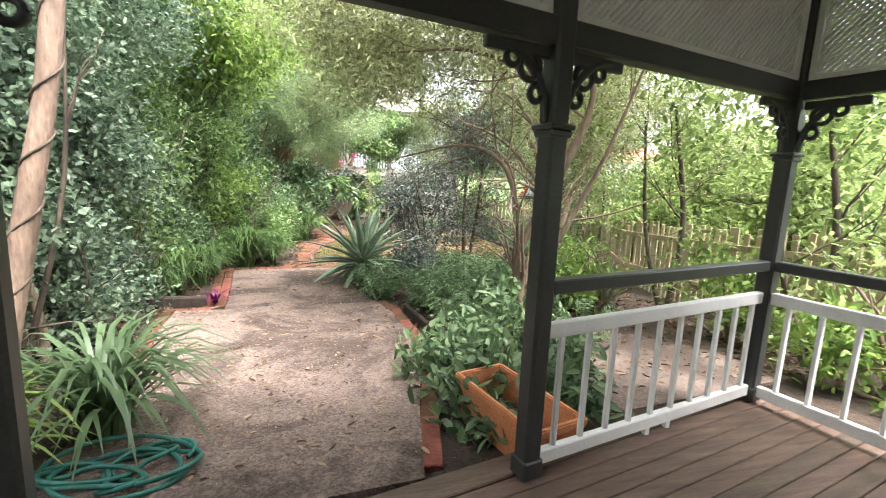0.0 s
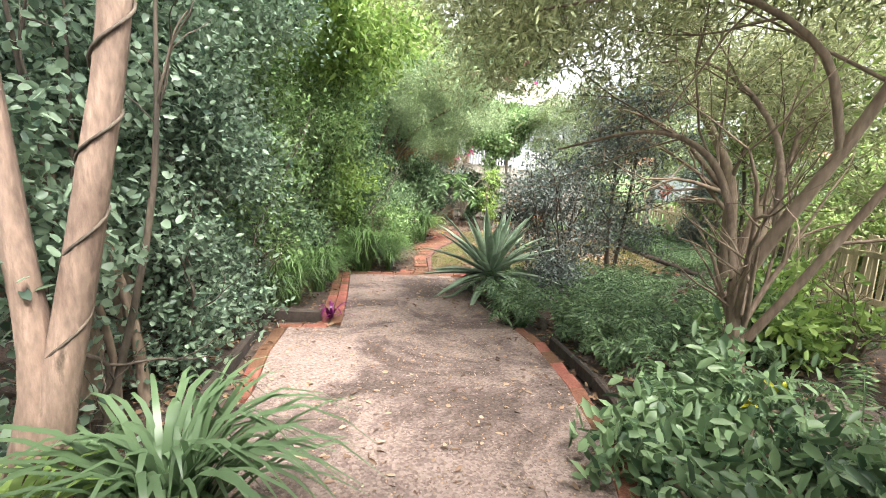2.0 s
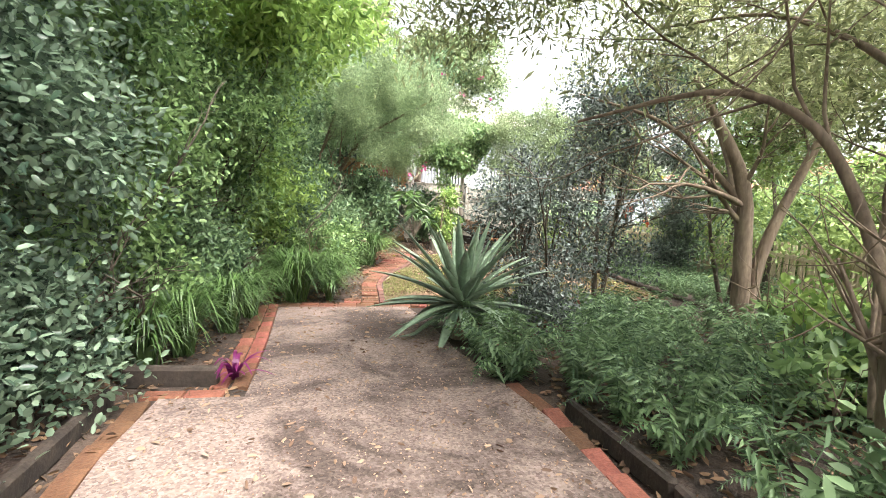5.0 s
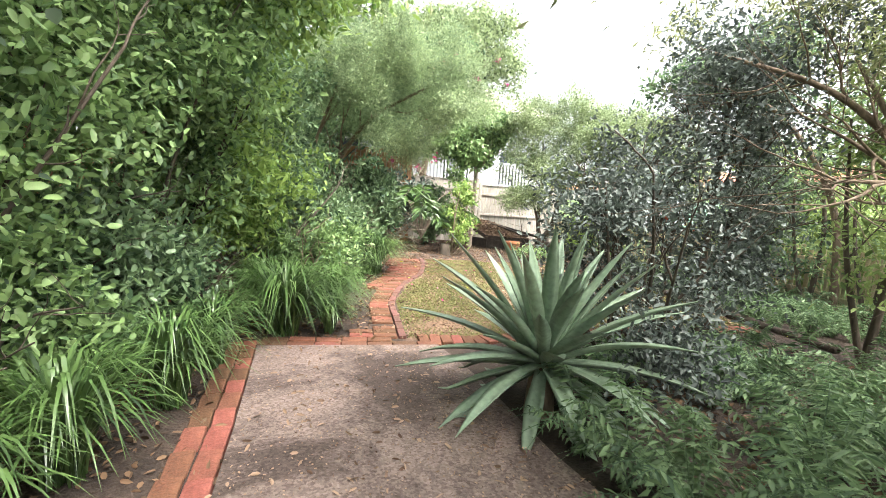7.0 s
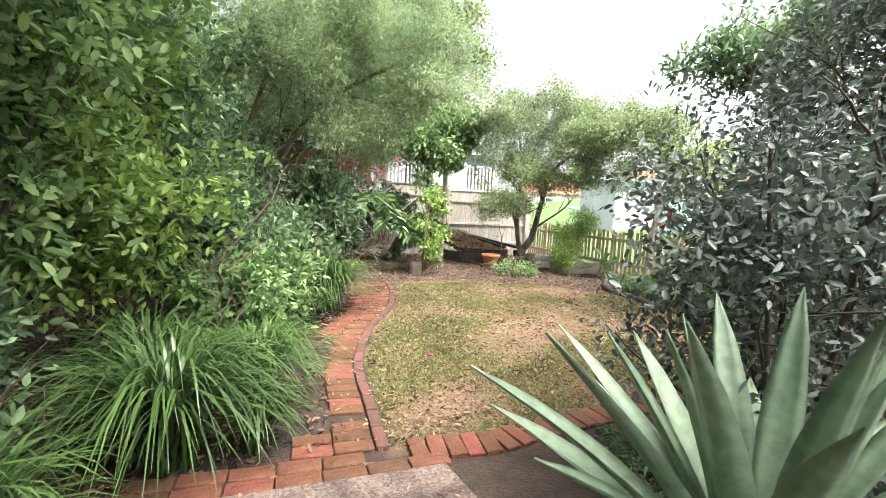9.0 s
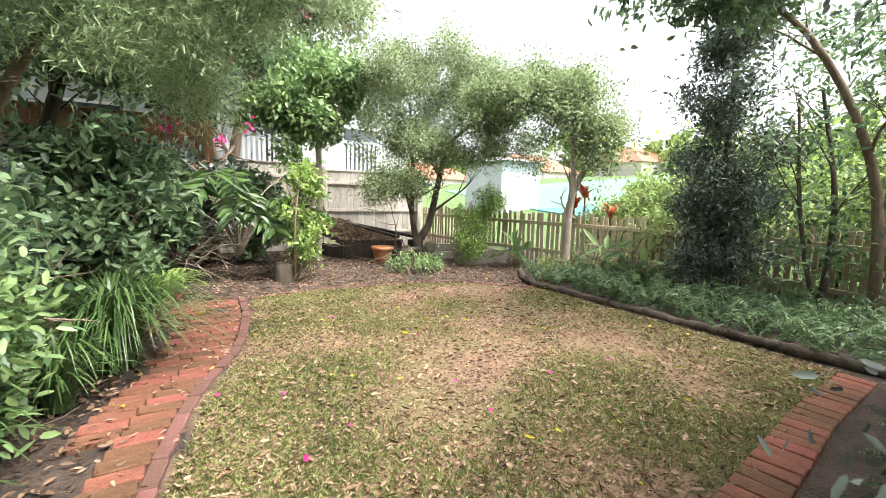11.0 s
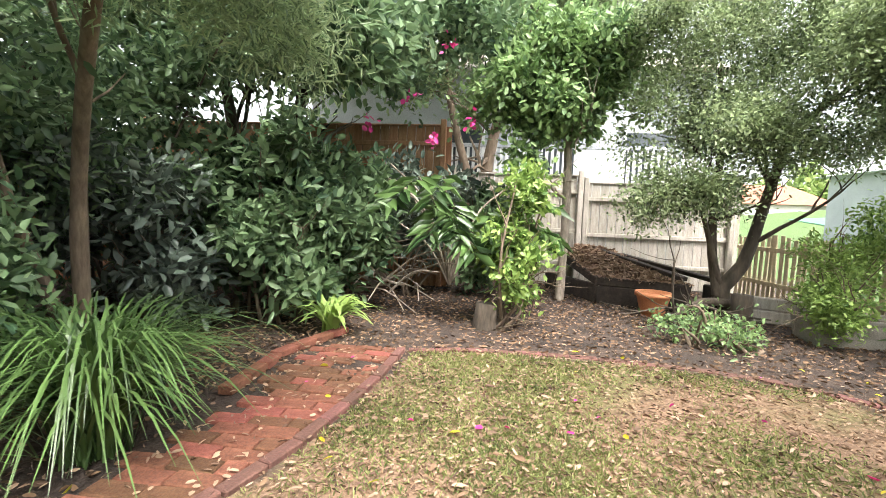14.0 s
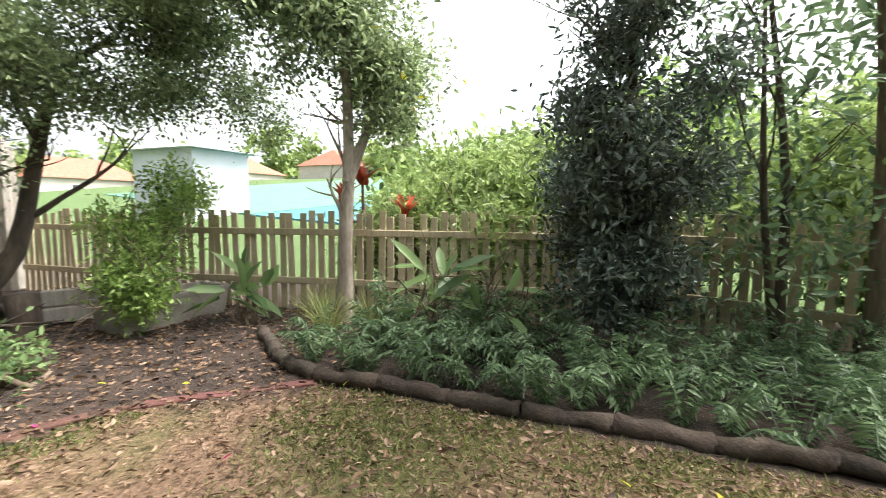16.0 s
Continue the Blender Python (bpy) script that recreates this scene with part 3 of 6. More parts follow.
    lattice(on_porch(-1.635, 0, BEAM_Z), ALONG, 1.575, BEAM_Z + 0.105, 2.82, lab)
    lattice(on_porch(1.75, 0.05, BEAM_Z), BACK, 2.1, BEAM_Z + 0.105, 2.82, lab)
    lattice(on_porch(-3.165, 0.0, BEAM_Z), ALONG, 1.43, DECK_Z, BEAM_Z - 0.005, "full-height white lattice screen beside the porch post")

    def balustrade(a, d, long, posts_at_end=True):
        t = thing("balustrade", a, "white timber balustrade with a charcoal handrail", "balustrade", "porch balustrades")
        up = Vector((0, 0, 1))
        part("handrail", between(a + up * 0.86, a + d * long + up * 0.86, 0.065, 0.06), BLACK_PAINT, t, "charcoal painted handrail")
        part("top_rail", between(a + up * 0.665, a + d * long + up * 0.665, 0.04, 0.07), WHITE_PAINT, t)
        part("bottom_rail", between(a + up * 0.075, a + d * long + up * 0.075, 0.04, 0.07), WHITE_PAINT, t)
        n = int(long / 0.155)
        for i in range(n):
            u = (i + 0.6) * long / n
            part("baluster", between(a + d * u + up * 0.11, a + d * u + up * 0.63, 0.024, 0.024, 0.003), WHITE_PAINT, t)
        for u in (long * 0.45, long * 0.55):
            part("foot_block", between(a + d * u + up * 0.0, a + d * u + up * 0.05, 0.03, 0.03, 0.003), WHITE_PAINT, t)

    balustrade(on_porch(0.045, 0, DECK_Z), ALONG, 1.66)
    balustrade(on_porch(1.75, 0.045, DECK_Z), BACK, 2.1)
    roof = part("ceiling", between(on_porch(-3.4, 1.5, 2.9), on_porch(2.1, 1.5, 2.9), 3.3, 0.08), WHITE_PAINT)
    tagged(roof, "white boarded porch ceiling", "ceiling", kind="structure")
    wall = part("wall_house", between(on_porch(-6, 3.25, 1.6), on_porch(3.4, 3.25, 1.6), 0.2, 3.2), WALL_CREAM)
    tagged(wall, "cream weatherboard house wall behind the porch", "wall", kind="structure")


porch()

# ---- brickwork ----
BRICK_MESH = {}


def brick_mesh(name, l, w, h, material):
    key = (name, l, w, h)
    if key not in BRICK_MESH:
        b = box((l, w, h), Matrix(), 0.006)
        me = bpy.data.meshes.new(name)
        b.to_mesh(me)
        b.free()
        me.materials.append(material)
        BRICK_MESH[key] = me
    return BRICK_MESH[key]


def lay(owner, x, y, turn, l, w, material, rng, lift=0.028, h=0.06):
    ob = new("brick", brick_mesh(material.name, l, w, h, material))
    ob.parent = owner
    slope = -math.degrees(math.atan(0.06)) if y < 6.6 else 0
    m = pose(x, y, height(x, y) + lift - h / 2 + rng.uniform(-0.005, 0.005), slope + rng.uniform(-1.5, 1.5), rng.uniform(-1.5, 1.5), math.degrees(turn) + rng.uniform(-2.5, 2.5))
    ob.matrix_basis = owner.matrix_basis.inverted() @ m


def course(owner, ring, l, w, material, rng, across=False, lift=0.028, gap=0.008):
    """A single row of bricks along a plan line."""
    p = np.asarray(ring, dtype=float)
    seg = np.linalg.norm(np.diff(p, axis=0), axis=1)
    s = np.concatenate([[0], np.cumsum(seg)])
    step = (w if across else l) + gap
    for u in np.arange(step / 2, s[-1], step):
        x, y = np.interp(u, s, p[:, 0]), np.interp(u, s, p[:, 1])
        x2, y2 = np.interp(u + 0.02, s, p[:, 0]), np.interp(u + 0.02, s, p[:, 1])
        a = math.atan2(y2 - y, x2 - x) if u + 0.02 < s[-1] else a
        lay(owner, x, y, a + (math.pi / 2 if across else 0), l, w, material, rng, lift)


def brickwork():
    rng = random.Random(11)
    trim = thing("brick_trim", (0, 3, 0.2), "red brick edging around the concrete path", "paving", kind="structure")
    course(trim, [(0.66, 0.45), (0.78, 1.0), (0.96, 1.8), (1.01, 2.6), (0.98, 3.45), (0.86, 4.05)], 0.23, 0.11, BRICK, rng)
    course(trim, [(-1.21, 2.3), (-1.36, 3.1), (-1.43, 3.72)], 0.23, 0.11, BRICK, rng)
    course(trim, [(-1.5, 3.86), (-0.95, 3.88)], 0.23, 0.11, BRICK, rng)
    course(trim, [(-0.96, 3.98), (-1.02, 4.4), (-1.13, 5.2), (-1.37, 6.75)], 0.23, 0.11, BRICK, rng)
    course(trim, [(-1.1, 3.98), (-1.14, 4.4), (-1.25, 5.2), (-1.49, 6.75)], 0.23, 0.11, BRICK, rng)
    edge = thing("brick_edging", (1, 7, 0), "red brick edging at the end of the concrete", "edging", kind="structure")
    course(edge, [(-1.3, 6.76), (-0.4, 6.8), (0.35, 6.86)], 0.23, 0.11, BRICK, rng)
    course(edge, [(-1.3, 6.88), (-0.4, 6.92), (0.0, 6.95)], 0.23, 0.11, BRICK, rng)
    course(edge, [(0.15, 6.98), (0.7, 6.98), (1.25, 7.12), (2.4, 7.34), (3.5, 7.52), (4.6, 7.62)], 0.23, 0.105, BRICK, rng, across=True)
    path = thing("brick_path", (0.2, 9.5, 0), "weathered red brick garden path with dark edging bricks", "path", kind="structure")
    right = curve([(0.0, 7.02), (-0.02, 7.6), (-0.03, 8.5), (0.2, 9.6), (0.55, 10.5), (0.74, 11.5), (0.80, 12.35)], 60)
    left = curve([(-0.42, 7.0), (-0.38, 7.6), (-0.36, 8.5), (-0.22, 9.6), (0.02, 10.5), (0.10, 11.5), (0.08, 12.35)], 60)
    course(path, [tuple(q) for q in right], 0.23, 0.075, BRICK_DARK, rng, lift=0.034)
    seg = np.concatenate([[0], np.cumsum(np.linalg.norm(np.diff(right, axis=0), axis=1))])
    row = 0
    for u in np.arange(0.06, seg[-1], 0.119):
        r = np.array([np.interp(u, seg, right[:, i]) for i in (0, 1)])
        q = np.array([np.interp(u, seg, left[:, i]) for i in (0, 1)])
        d = (q - r) / np.linalg.norm(q - r)
        wide = np.linalg.norm(q - r)
        a = math.atan2(d[1], d[0])
        s = 0.05
        lead = 0.11 if (row % 2 and wide > 0.5) else 0.23
        while s + 0.1 < wide:
            l = lead if s < 0.06 else 0.23
            c = r + d * (s + l / 2)
            if rng.random() > 0.03:
                lay(path, c[0], c[1], a, l, 0.11, BRICK, rng, lift=0.024)
            s += l + 0.008
        row += 1
    far = thing("lawn_edging", (2.5, 12.4, 0), "half-buried red brick edging at the far side of the lawn", "edging", kind="structure")
    course(far, [tuple(q) for q in curve([(0.85, 12.42), (1.7, 12.55), (2.85, 12.5), (3.9, 12.22), (4.7, 11.45)], 40)], 0.23, 0.085, BRICK_DARK, rng, lift=0.012)
    side = thing("bed_edging", (0, 12.8, 0), "raised red brick edging beside the brick path", "edging", kind="structure")
    course(side, [(-0.1, 11.2), (-0.12, 12.0), (0.1, 12.75)], 0.23, 0.1, BRICK, rng, lift=0.06)


# ---- fences and edging timbers ----
def sleeper(a, b, w, h, material, label, name="sleeper"):
    return tagged(part(name, between(a, b, w, h, 0.018), material), label, "sleeper", "edging sleepers")


def edging():
    z = height
    sleeper((-1.72, 4.08, z(0, 4.08) + 0.06), (-1.12, 4.06, z(0, 4.06) + 0.06), 0.08, 0.15, TIMBER_DARK, "dark old timber sleeper edging the bed beside the path")
    sleeper((-1.62, 3.75, z(0, 3.75) + 0.05), (-1.38, 2.2, z(0, 2.2) + 0.05), 0.06, 0.12, TIMBER_DARK, "weathered timber board edging along the concrete path")
    sleeper((1.09, 3.5, z(0, 3.5) + 0.05), (1.16, 2.6, z(0, 2.6) + 0.05), 0.05, 0.12, TIMBER_DARK, "brown timber board edging the fern bed")
    sleeper((1.16, 2.59, z(0, 2.6) + 0.05), (1.12, 1.7, z(0, 1.7) + 0.05), 0.05, 0.12, TIMBER_DARK, "brown timber board edging the fern bed")
    lab = "rough weathered log edging the lawn and fern bed"
    line = [(5.42, 12.5), (5.0, 11.95), (4.78, 11.42), (4.8, 10.5), (4.82, 9.6), (4.84, 8.7), (4.86, 7.8), (4.9, 6.8)]
    rng = np.random.default_rng(5)
    for i, (a, b) in enumerate(zip(line, line[1:])):
        mid = (np.array(a) + np.array(b)) / 2 + rng.normal(size=2) * 0.02
        for p, q in ((a, mid), (mid, b)):
            tilt = rng.normal() * 0.008
            a0, b0 = np.array([p[0], p[1], 0.035 + tilt]), np.array([q[0], q[1], 0.035 - tilt])
            line_pts = np.array([a0 + (b0 - a0) * u + rng.normal(size=3) * [0.008, 0.008, 0.004] for u in np.linspace(0, 1.01, 9)])
            line_pts = np.concatenate([line_pts[:1], line_pts, line_pts[-1:]])
            line_pts[0] -= (b0 - a0) * 0.002
            line_pts[-1] += (b0 - a0) * 0.002
            ob = part("edging_log", tube(line_pts, [0.03] + [0.052 * rng.uniform(0.8, 1.15) for _ in range(9)] + [0.03], 9, 0.09, int(rng.integers(1e6))), TIMBER_LOG)
            tagged(ob, lab, "log", "lawn edging logs")


def paling_fence():
    line = [(5.75, 16.8), (5.95, 14.6), (6.4, 12.6), (7.0, 9.0), (6.1, 6.6), (5.2, 5.0), (4.8, 3.0), (4.6, 0.0)]
    fence = thing("paling_fence", (6.4, 12, 0), "weathered tan timber paling fence with gaps", "fence")
    p = np.array(line)
    seg = np.concatenate([[0], np.cumsum(np.linalg.norm(np.diff(p, axis=0), axis=1))])
    rng = random.Random(4)
    shared = {}
    for u in np.arange(0, seg[-1], 0.112):
        x, y = np.interp(u, seg, p[:, 0]), np.interp(u, seg, p[:, 1])
        x2, y2 = np.interp(u + 0.05, seg, p[:, 0]), np.interp(u + 0.05, seg, p[:, 1])
        a = math.atan2(y2 - y, x2 - x) if u + 0.05 < seg[-1] else a
        tall = rng.choice((1.04, 1.07, 1.1))
        if tall not in shared:
            b = box((0.072, 0.016, tall), Matrix.Translation((0, 0, tall / 2)), 0.003)
            me = bpy.data.meshes.new("paling")
            b.to_mesh(me)
            b.free()
            me.materials.append(TIMBER_TAN)
            shared[tall] = me
        ob = new("paling", shared[tall])
        ob.parent = fence
        ob.matrix_basis = fence.matrix_basis.inverted() @ pose(x, y, height(x, y) - 0.02, rng.uniform(-1.5, 1.5), rng.uniform(-1.5, 1.5), math.degrees(a) + rng.uniform(-2, 2))
    for a, b in zip(line, line[1:]):
        for z in (0.32, 0.85):
            d = (Vector((*b, 0)) - Vector((*a, 0))).normalized()
            off = Vector((-d.y, d.x, 0)) * -0.028
            part("rail", between(Vector((*a, z + height(*a))) + off, Vector((*b, z + height(*b))) + off, 0.035, 0.07), TIMBER_TAN, fence)


def back_fence():
    def panel(x0, x1, y, top, material, label, step=0.15):
        f = thing("timber_fence", ((x0 + x1) / 2, y, 0), label, "fence", "boundary fences")
        rng = random.Random(int(x0 * 10) + 50)
        x = x0
        while x < x1 - 0.02:
            part("board", box((step - 0.008, 0.018, top), Matrix.Translation((x + step / 2, y + rng.uniform(-0.004, 0.004), top / 2)), 0.003), material, f)
            x += step
        for z in (0.4, top * 0.5, top - 0.28):
            part("rail", between((x0, y - 0.03, z), (x1, y - 0.03, z), 0.04, 0.07), material, f)
        part("cap", between((x0, y, top + 0.015), (x1, y, top + 0.015), 0.07, 0.03), material, f)
        for xx in (x0 + 0.04, x1 - 0.04):
            part("fence_post", box((0.09, 0.09, top + 0.1), Matrix.Translation((xx, y - 0.06, top / 2 + 0.05)), 0.01), material, f)

    panel(0.75, 3.1, 17.0, 1.98, TIMBER_GREY, "weathered grey timber boundary fence behind the shrubs")
    panel(3.12, 5.7, 17.0, 1.86, TIMBER_GREY, "pale grey timber boundary fence behind the raised bed")
    panel(-4.6, 0.7, 15.9, 2.62, TIMBER_BROWN, "tall reddish brown timber fence behind the foliage")
    side = thing("side_fence", (-4.7, 7, 0), "tall weathered timber side fence behind the hedge", "fence")
    for i in range(60):
        y = 0.4 + i * 0.26
        part("board", box((0.02, 0.25, 1.9), Matrix.Translation((-4.7, y, 0.95 + height(0, y) * 0.9)), 0.003), TIMBER_BROWN, side)
    for z in (0.8, 1.9):
        part("rail", between((-4.66, 0.3, z), (-4.66, 15.9, z), 0.05, 0.08), TIMBER_BROWN, side)


edging()
paling_fence()
back_fence()


# ---- neighbouring buildings and distance ----
def house(x, y, w, d, wall_h, roof_h, material, roof_material, label, windows, z0=0.0, name="neighbour_house"):
    t = thing(name, (x, y, z0), label, "house", "neighbouring houses")
    part("wall", box((w, d, wall_h), Matrix.Translation((x, y, z0 + wall_h / 2)), 0.02), material, t)
    b = bmesh.new()
    e = 0.35
    ring = [b.verts.new((x + sx * (w / 2 + e), y + sy * (d / 2 + e), z0 + wall_h)) for sx, sy in ((-1, -1), (1, -1), (1, 1), (-1, 1))]
    r0, r1 = b.verts.new((x - w * 0.25, y, z0 + wall_h + roof_h)), b.verts.new((x + w * 0.25, y, z0 + wall_h + roof_h))
    for f in ((ring[0], ring[1], r1, r0), (ring[1], ring[2], r1), (ring[2], ring[3], r0, r1), (ring[3], ring[0], r0), (ring[3], ring[2], ring[1], ring[0])):
        b.faces.new(f)
    part("roof", b, roof_material, t)
    for wx, wz, ww, wh in windows:
        win = part("window", box((ww, 0.06, wh), Matrix.Translation((x + wx, y - d / 2 - 0.02, z0 + wz)), 0.006), WHITE_PAINT, t)
        part("pane", box((ww - 0.14, 0.03, wh - 0.14), Matrix.Translation((x + wx, y - d / 2 - 0.045, z0 + wz)), 0.003), PANE, win)
    return t


def neighbours():
    house(1.6, 22.5, 9.5, 6.0, 4.6, 1.8, WALL_WHITE, TIMBER_GREY, "white weatherboard neighbouring house beyond the back fence", [(-3.0, 2.6, 1.2, 1.4), (-1.0, 2.6, 1.2, 1.4), (1.2, 2.6, 1.2, 1.4), (3.4, 2.6, 1.2, 1.4)])
    rail = thing("deck_railing", (3.0, 18.4, 1.6), "white slatted railing of the neighbouring deck", "railing")
    part("deck_floor", box((7.2, 1.6, 0.16), Matrix.Translation((2.4, 19.1, 1.72)), 0.01), WALL_WHITE, rail)
    for x in (-1.1, 2.4, 5.9):
        part("deck_post", box((0.12, 0.12, 2.9), Matrix.Translation((x, 18.4, 1.45)), 0.01), WALL_WHITE, rail)
    part("top_rail", between((-1.2, 18.4, 2.72), (6.0, 18.4, 2.72), 0.06, 0.08), WALL_WHITE, rail)
    part("bottom_rail", between((-1.2, 18.4, 1.95), (6.0, 18.4, 1.95), 0.05, 0.06), WALL_WHITE, rail)
    for i in range(60):
        x = -1.15 + i * 0.12
        part("slat", box((0.065, 0.022, 0.74), Matrix.Translation((x, 18.4, 2.33)), 0.0), WHITE_PAINT, rail)
    house(14.4, 24.5, 2.4, 3.0, 2.6, 0.3, WALL_WHITE, WALL_WHITE, "small white rendered building beyond the fence", [], z0=0.4, name="white_building")
    court = thing("sports_court", (24, 26, 1.5), "green and blue sports court on the slope beyond the fence", "sports court")
    for ring, m, nm in (([(13.0, 16.5), (23.0, 12.6), (25.5, 16.0), (14.6, 22.0)], COURT_BLUE, "blue_surface"), ([(14.65, 22.1), (25.6, 16.1), (44.0, 32.0), (24.0, 46.0)], COURT_GREEN, "green_surface")):
        b = bmesh.new()
        top = [b.verts.new((x, y, min((x - 8.2) * 0.11, 5.5) + 0.06)) for x, y in ring]
        f = b.faces.new(top)
        r = bmesh.ops.extrude_face_region(b, geom=[f])
        for v in r["geom"]:
            if isinstance(v, bmesh.types.BMVert):
                v.co.z -= 0.3
        bmesh.ops.recalc_face_normals(b, faces=b.faces[:])
        part(nm, b, m, court)
    for x, y, w in ((44, 56, 12), (58, 48, 10), (33, 66, 11)):
        house(x, y, w, 8, 2.6, 2.4, WALL_CREAM, ROOF_RED, "distant house with a red tiled roof", [(-2, 1.4, 1.2, 1.2), (2, 1.4, 1.2, 1.2)], z0=min((x - 8.2) * 0.11, 5.5) - 1.7)


neighbours()

# ---- plants ----
def tree(name, base, label, trunks, blobs, clumps, per, leaf, bark, leaf_material, seed, spread=0.16, shell=0.45, droop=0.0, group="", category="tree", twigs=0, floor=0.3, levels=2, kids=4, reach=0.9, rad=0.35):
    """A tree or tall shrub: hand-placed trunks that branch, and a crown of leaf clumps."""
    rng = np.random.default_rng(seed)
    t = thing(name, base, label, category, group)
    wood = []
    for pts, radii in trunks:
        p = curve(pts, 14)
        wood.append(tube(p, radii, 9, 0.04, seed))
        if twigs:
            for i in range(twigs):
                s = int(rng.integers(6, 14))
                w = p[min(s, 13)] - p[s - 1]
                w = w / (np.linalg.norm(w) + 1e-9) + rng.normal(size=3) * 0.6
                r = np.interp(s / 13, np.linspace(0, 1, len(radii)), radii) * 0.48
                limb(rng, p[s - 1] if s < 14 else p[-1], w, reach * rng.uniform(0.6, 1.2), r, levels - 1, wood, 0.22, kids, rad)
    if wood:
        smooth(part("trunk", joined(*wood), bark, t))
    part("crown", crown(rng, blobs, clumps, per, leaf[0], leaf[1], spread, shell, droop, floor), leaf_material, t)
    return t


def shrub(name, base, label, blobs, clumps, per, leaf, leaf_material, seed, spread=0.14, shell=0.4, droop=0.0, group="", stems=5, bark=None, floor=0.02):
    """A bush: several stems from one base and a crown of leaf clumps."""
    rng = np.random.default_rng(seed)
    t = thing(name, base, label, "shrub", group)
    for i in range(stems):
        c = blobs[int(rng.integers(len(blobs)))]
        end = np.array(c[:3]) + rng.normal(size=3) * np.array(c[3:]) * 0.45
        start = np.array(base) + [rng.normal() * 0.06, rng.normal() * 0.06, -0.03]
        mid = (start + end) / 2 + rng.normal(size=3) * 0.08
        limb_p = curve([start, mid, end], 8)
        wood = [tube(limb_p, [0.022, 0.008], 6, 0.05, seed + i)]
        for j in range(0 if c[5] < 0.25 else 3):
            s = int(rng.integers(3, 8))
            limb(rng, limb_p[s], limb_p[s] - limb_p[s - 1] + rng.normal(size=3) * 0.06, 0.45, 0.009, 1, wood, 0.3, 2, 0.4, 0.1, 4)
        smooth(part("stem", joined(*wood), bark or BARK, t))
    part("foliage", crown(rng, blobs, clumps, per, leaf[0], leaf[1], spread, shell, droop, floor), leaf_material, t)
    return t


def strap_plant(name, x, y, label, count, reach, tall, width, seed, material=STRAP, group="", z=None, stiff=0.0):
    rng = np.random.default_rng(seed)
    z = height(x, y) if z is None else z
    if name in ("strap_plant", "bromeliad"):
        t = thing(name, (x, y, z), label, "plant", group)
        for i in range(count):
            part("leaf", strap_clump(rng, x, y, z, 1, reach, tall, width, stiff=stiff), material, t)
        return t
    t = thing(name, (x, y, z), label, "plant", group)
    for i in range(60):
        part("leaf", strap_clump(rng, x, y, z, 1, reach, tall, width * 1.15, stiff=stiff), material, t)
    tagged(part("fine_leaves", strap_clump(rng, x, y, z, max(20, count - 60), reach, tall, width, stiff=stiff), material, t), kind="stuff")
    return t


def fern(x, y, fronds, reach, tall, seed, leaflet=0.075, z=None):
    rng = np.random.default_rng(seed)
    z = height(x, y) if z is None else z
    t = thing("fern", (x, y, z), "lush green fern clump growing in the garden bed", "fern", "garden ferns")
    for i in range(fronds):
        part("frond", fern_clump(rng, x, y, z, 1, reach, tall, leaflet), FERN, t)
    return t


def agave(x, y):
    """Large rosette of thick channelled leaves."""
    z = height(x, y)
    t = thing("agave", (x, y, z), "large grey-green agave rosette beside the concrete path", "plant")
    rng = np.random.default_rng(21)
    n = 66
    for i in range(n):
        a = i * 2.39996 + rng.normal() * 0.08
        tier = i / n
        tilt = math.radians(np.interp(tier, [0, 0.25, 0.6, 1], [-32, 0, 34, 72]) + rng.normal() * 4)
        L = np.interp(tier, [0, 0.3, 0.75, 1], [0.72, 0.84, 0.86, 0.72]) * rng.uniform(0.86, 1.12)
        W = 0.105 * rng.uniform(0.9, 1.12)
        seg = 9
        u = np.linspace(0, 1, seg + 1)
        d = np.array([math.cos(a), math.sin(a), 0.0])
        s = np.array([-d[1], d[0], 0.0])
        bend = np.interp(tier, [0, 0.5, 1], [0.6, 0.34, 0.1]) * rng.uniform(0.5, 1.3)
        ang = tilt - bend * u * 1.1 + (0.12 if tier > 0.4 else 0)
        st = L / seg
        rr = 0.05 + np.concatenate([[0], np.cumsum(np.cos(ang[:-1]) * st)])
        zz = 0.30 + 0.16 * tier + np.concatenate([[0], np.cumsum(np.sin(ang[:-1]) * st)])
        zz = np.maximum(zz, 0.05)
        c = np.array([x, y, z]) + d * rr[:, None] + np.array([0, 0, 1]) * zz[:, None]
        up = -np.sin(ang)[:, None] * d + np.cos(ang)[:, None] * np.array([0, 0, 1])
        w = W / 2 * np.interp(u, [0, 0.15, 0.5, 0.8, 1], [0.75, 0.72, 1.0, 0.62, 0.03])
        th = np.interp(u, [0, 0.3, 1], [0.035, 0.02, 0.004])
        ring = [c - s * w[:, None] + up * (w * 0.35)[:, None], c - s * (w * 0.45)[:, None] + up * 0.004, c + up * -0.002, c + s * (w * 0.45)[:, None] + up * 0.004, c + s * w[:, None] + up * (w * 0.35)[:, None], c - up * th[:, None]]
        v = np.stack(ring, axis=1).reshape(-1, 3)
        k = len(ring)
        f = [(q * k + j, q * k + (j + 1) % k, (q + 1) * k + (j + 1) % k, (q + 1) * k + j) for q in range(seg) for j in range(k)]
        smooth(part("leaf", (v, np.array(f)), AGAVE, t))
    part("stem", tube([(x, y, z - 0.02), (x, y, z + 0.2), (x, y, z + 0.5)], [0.1, 0.09, 0.05], 10, 0.05), BARK, t)


agave(0.76, 5.36)


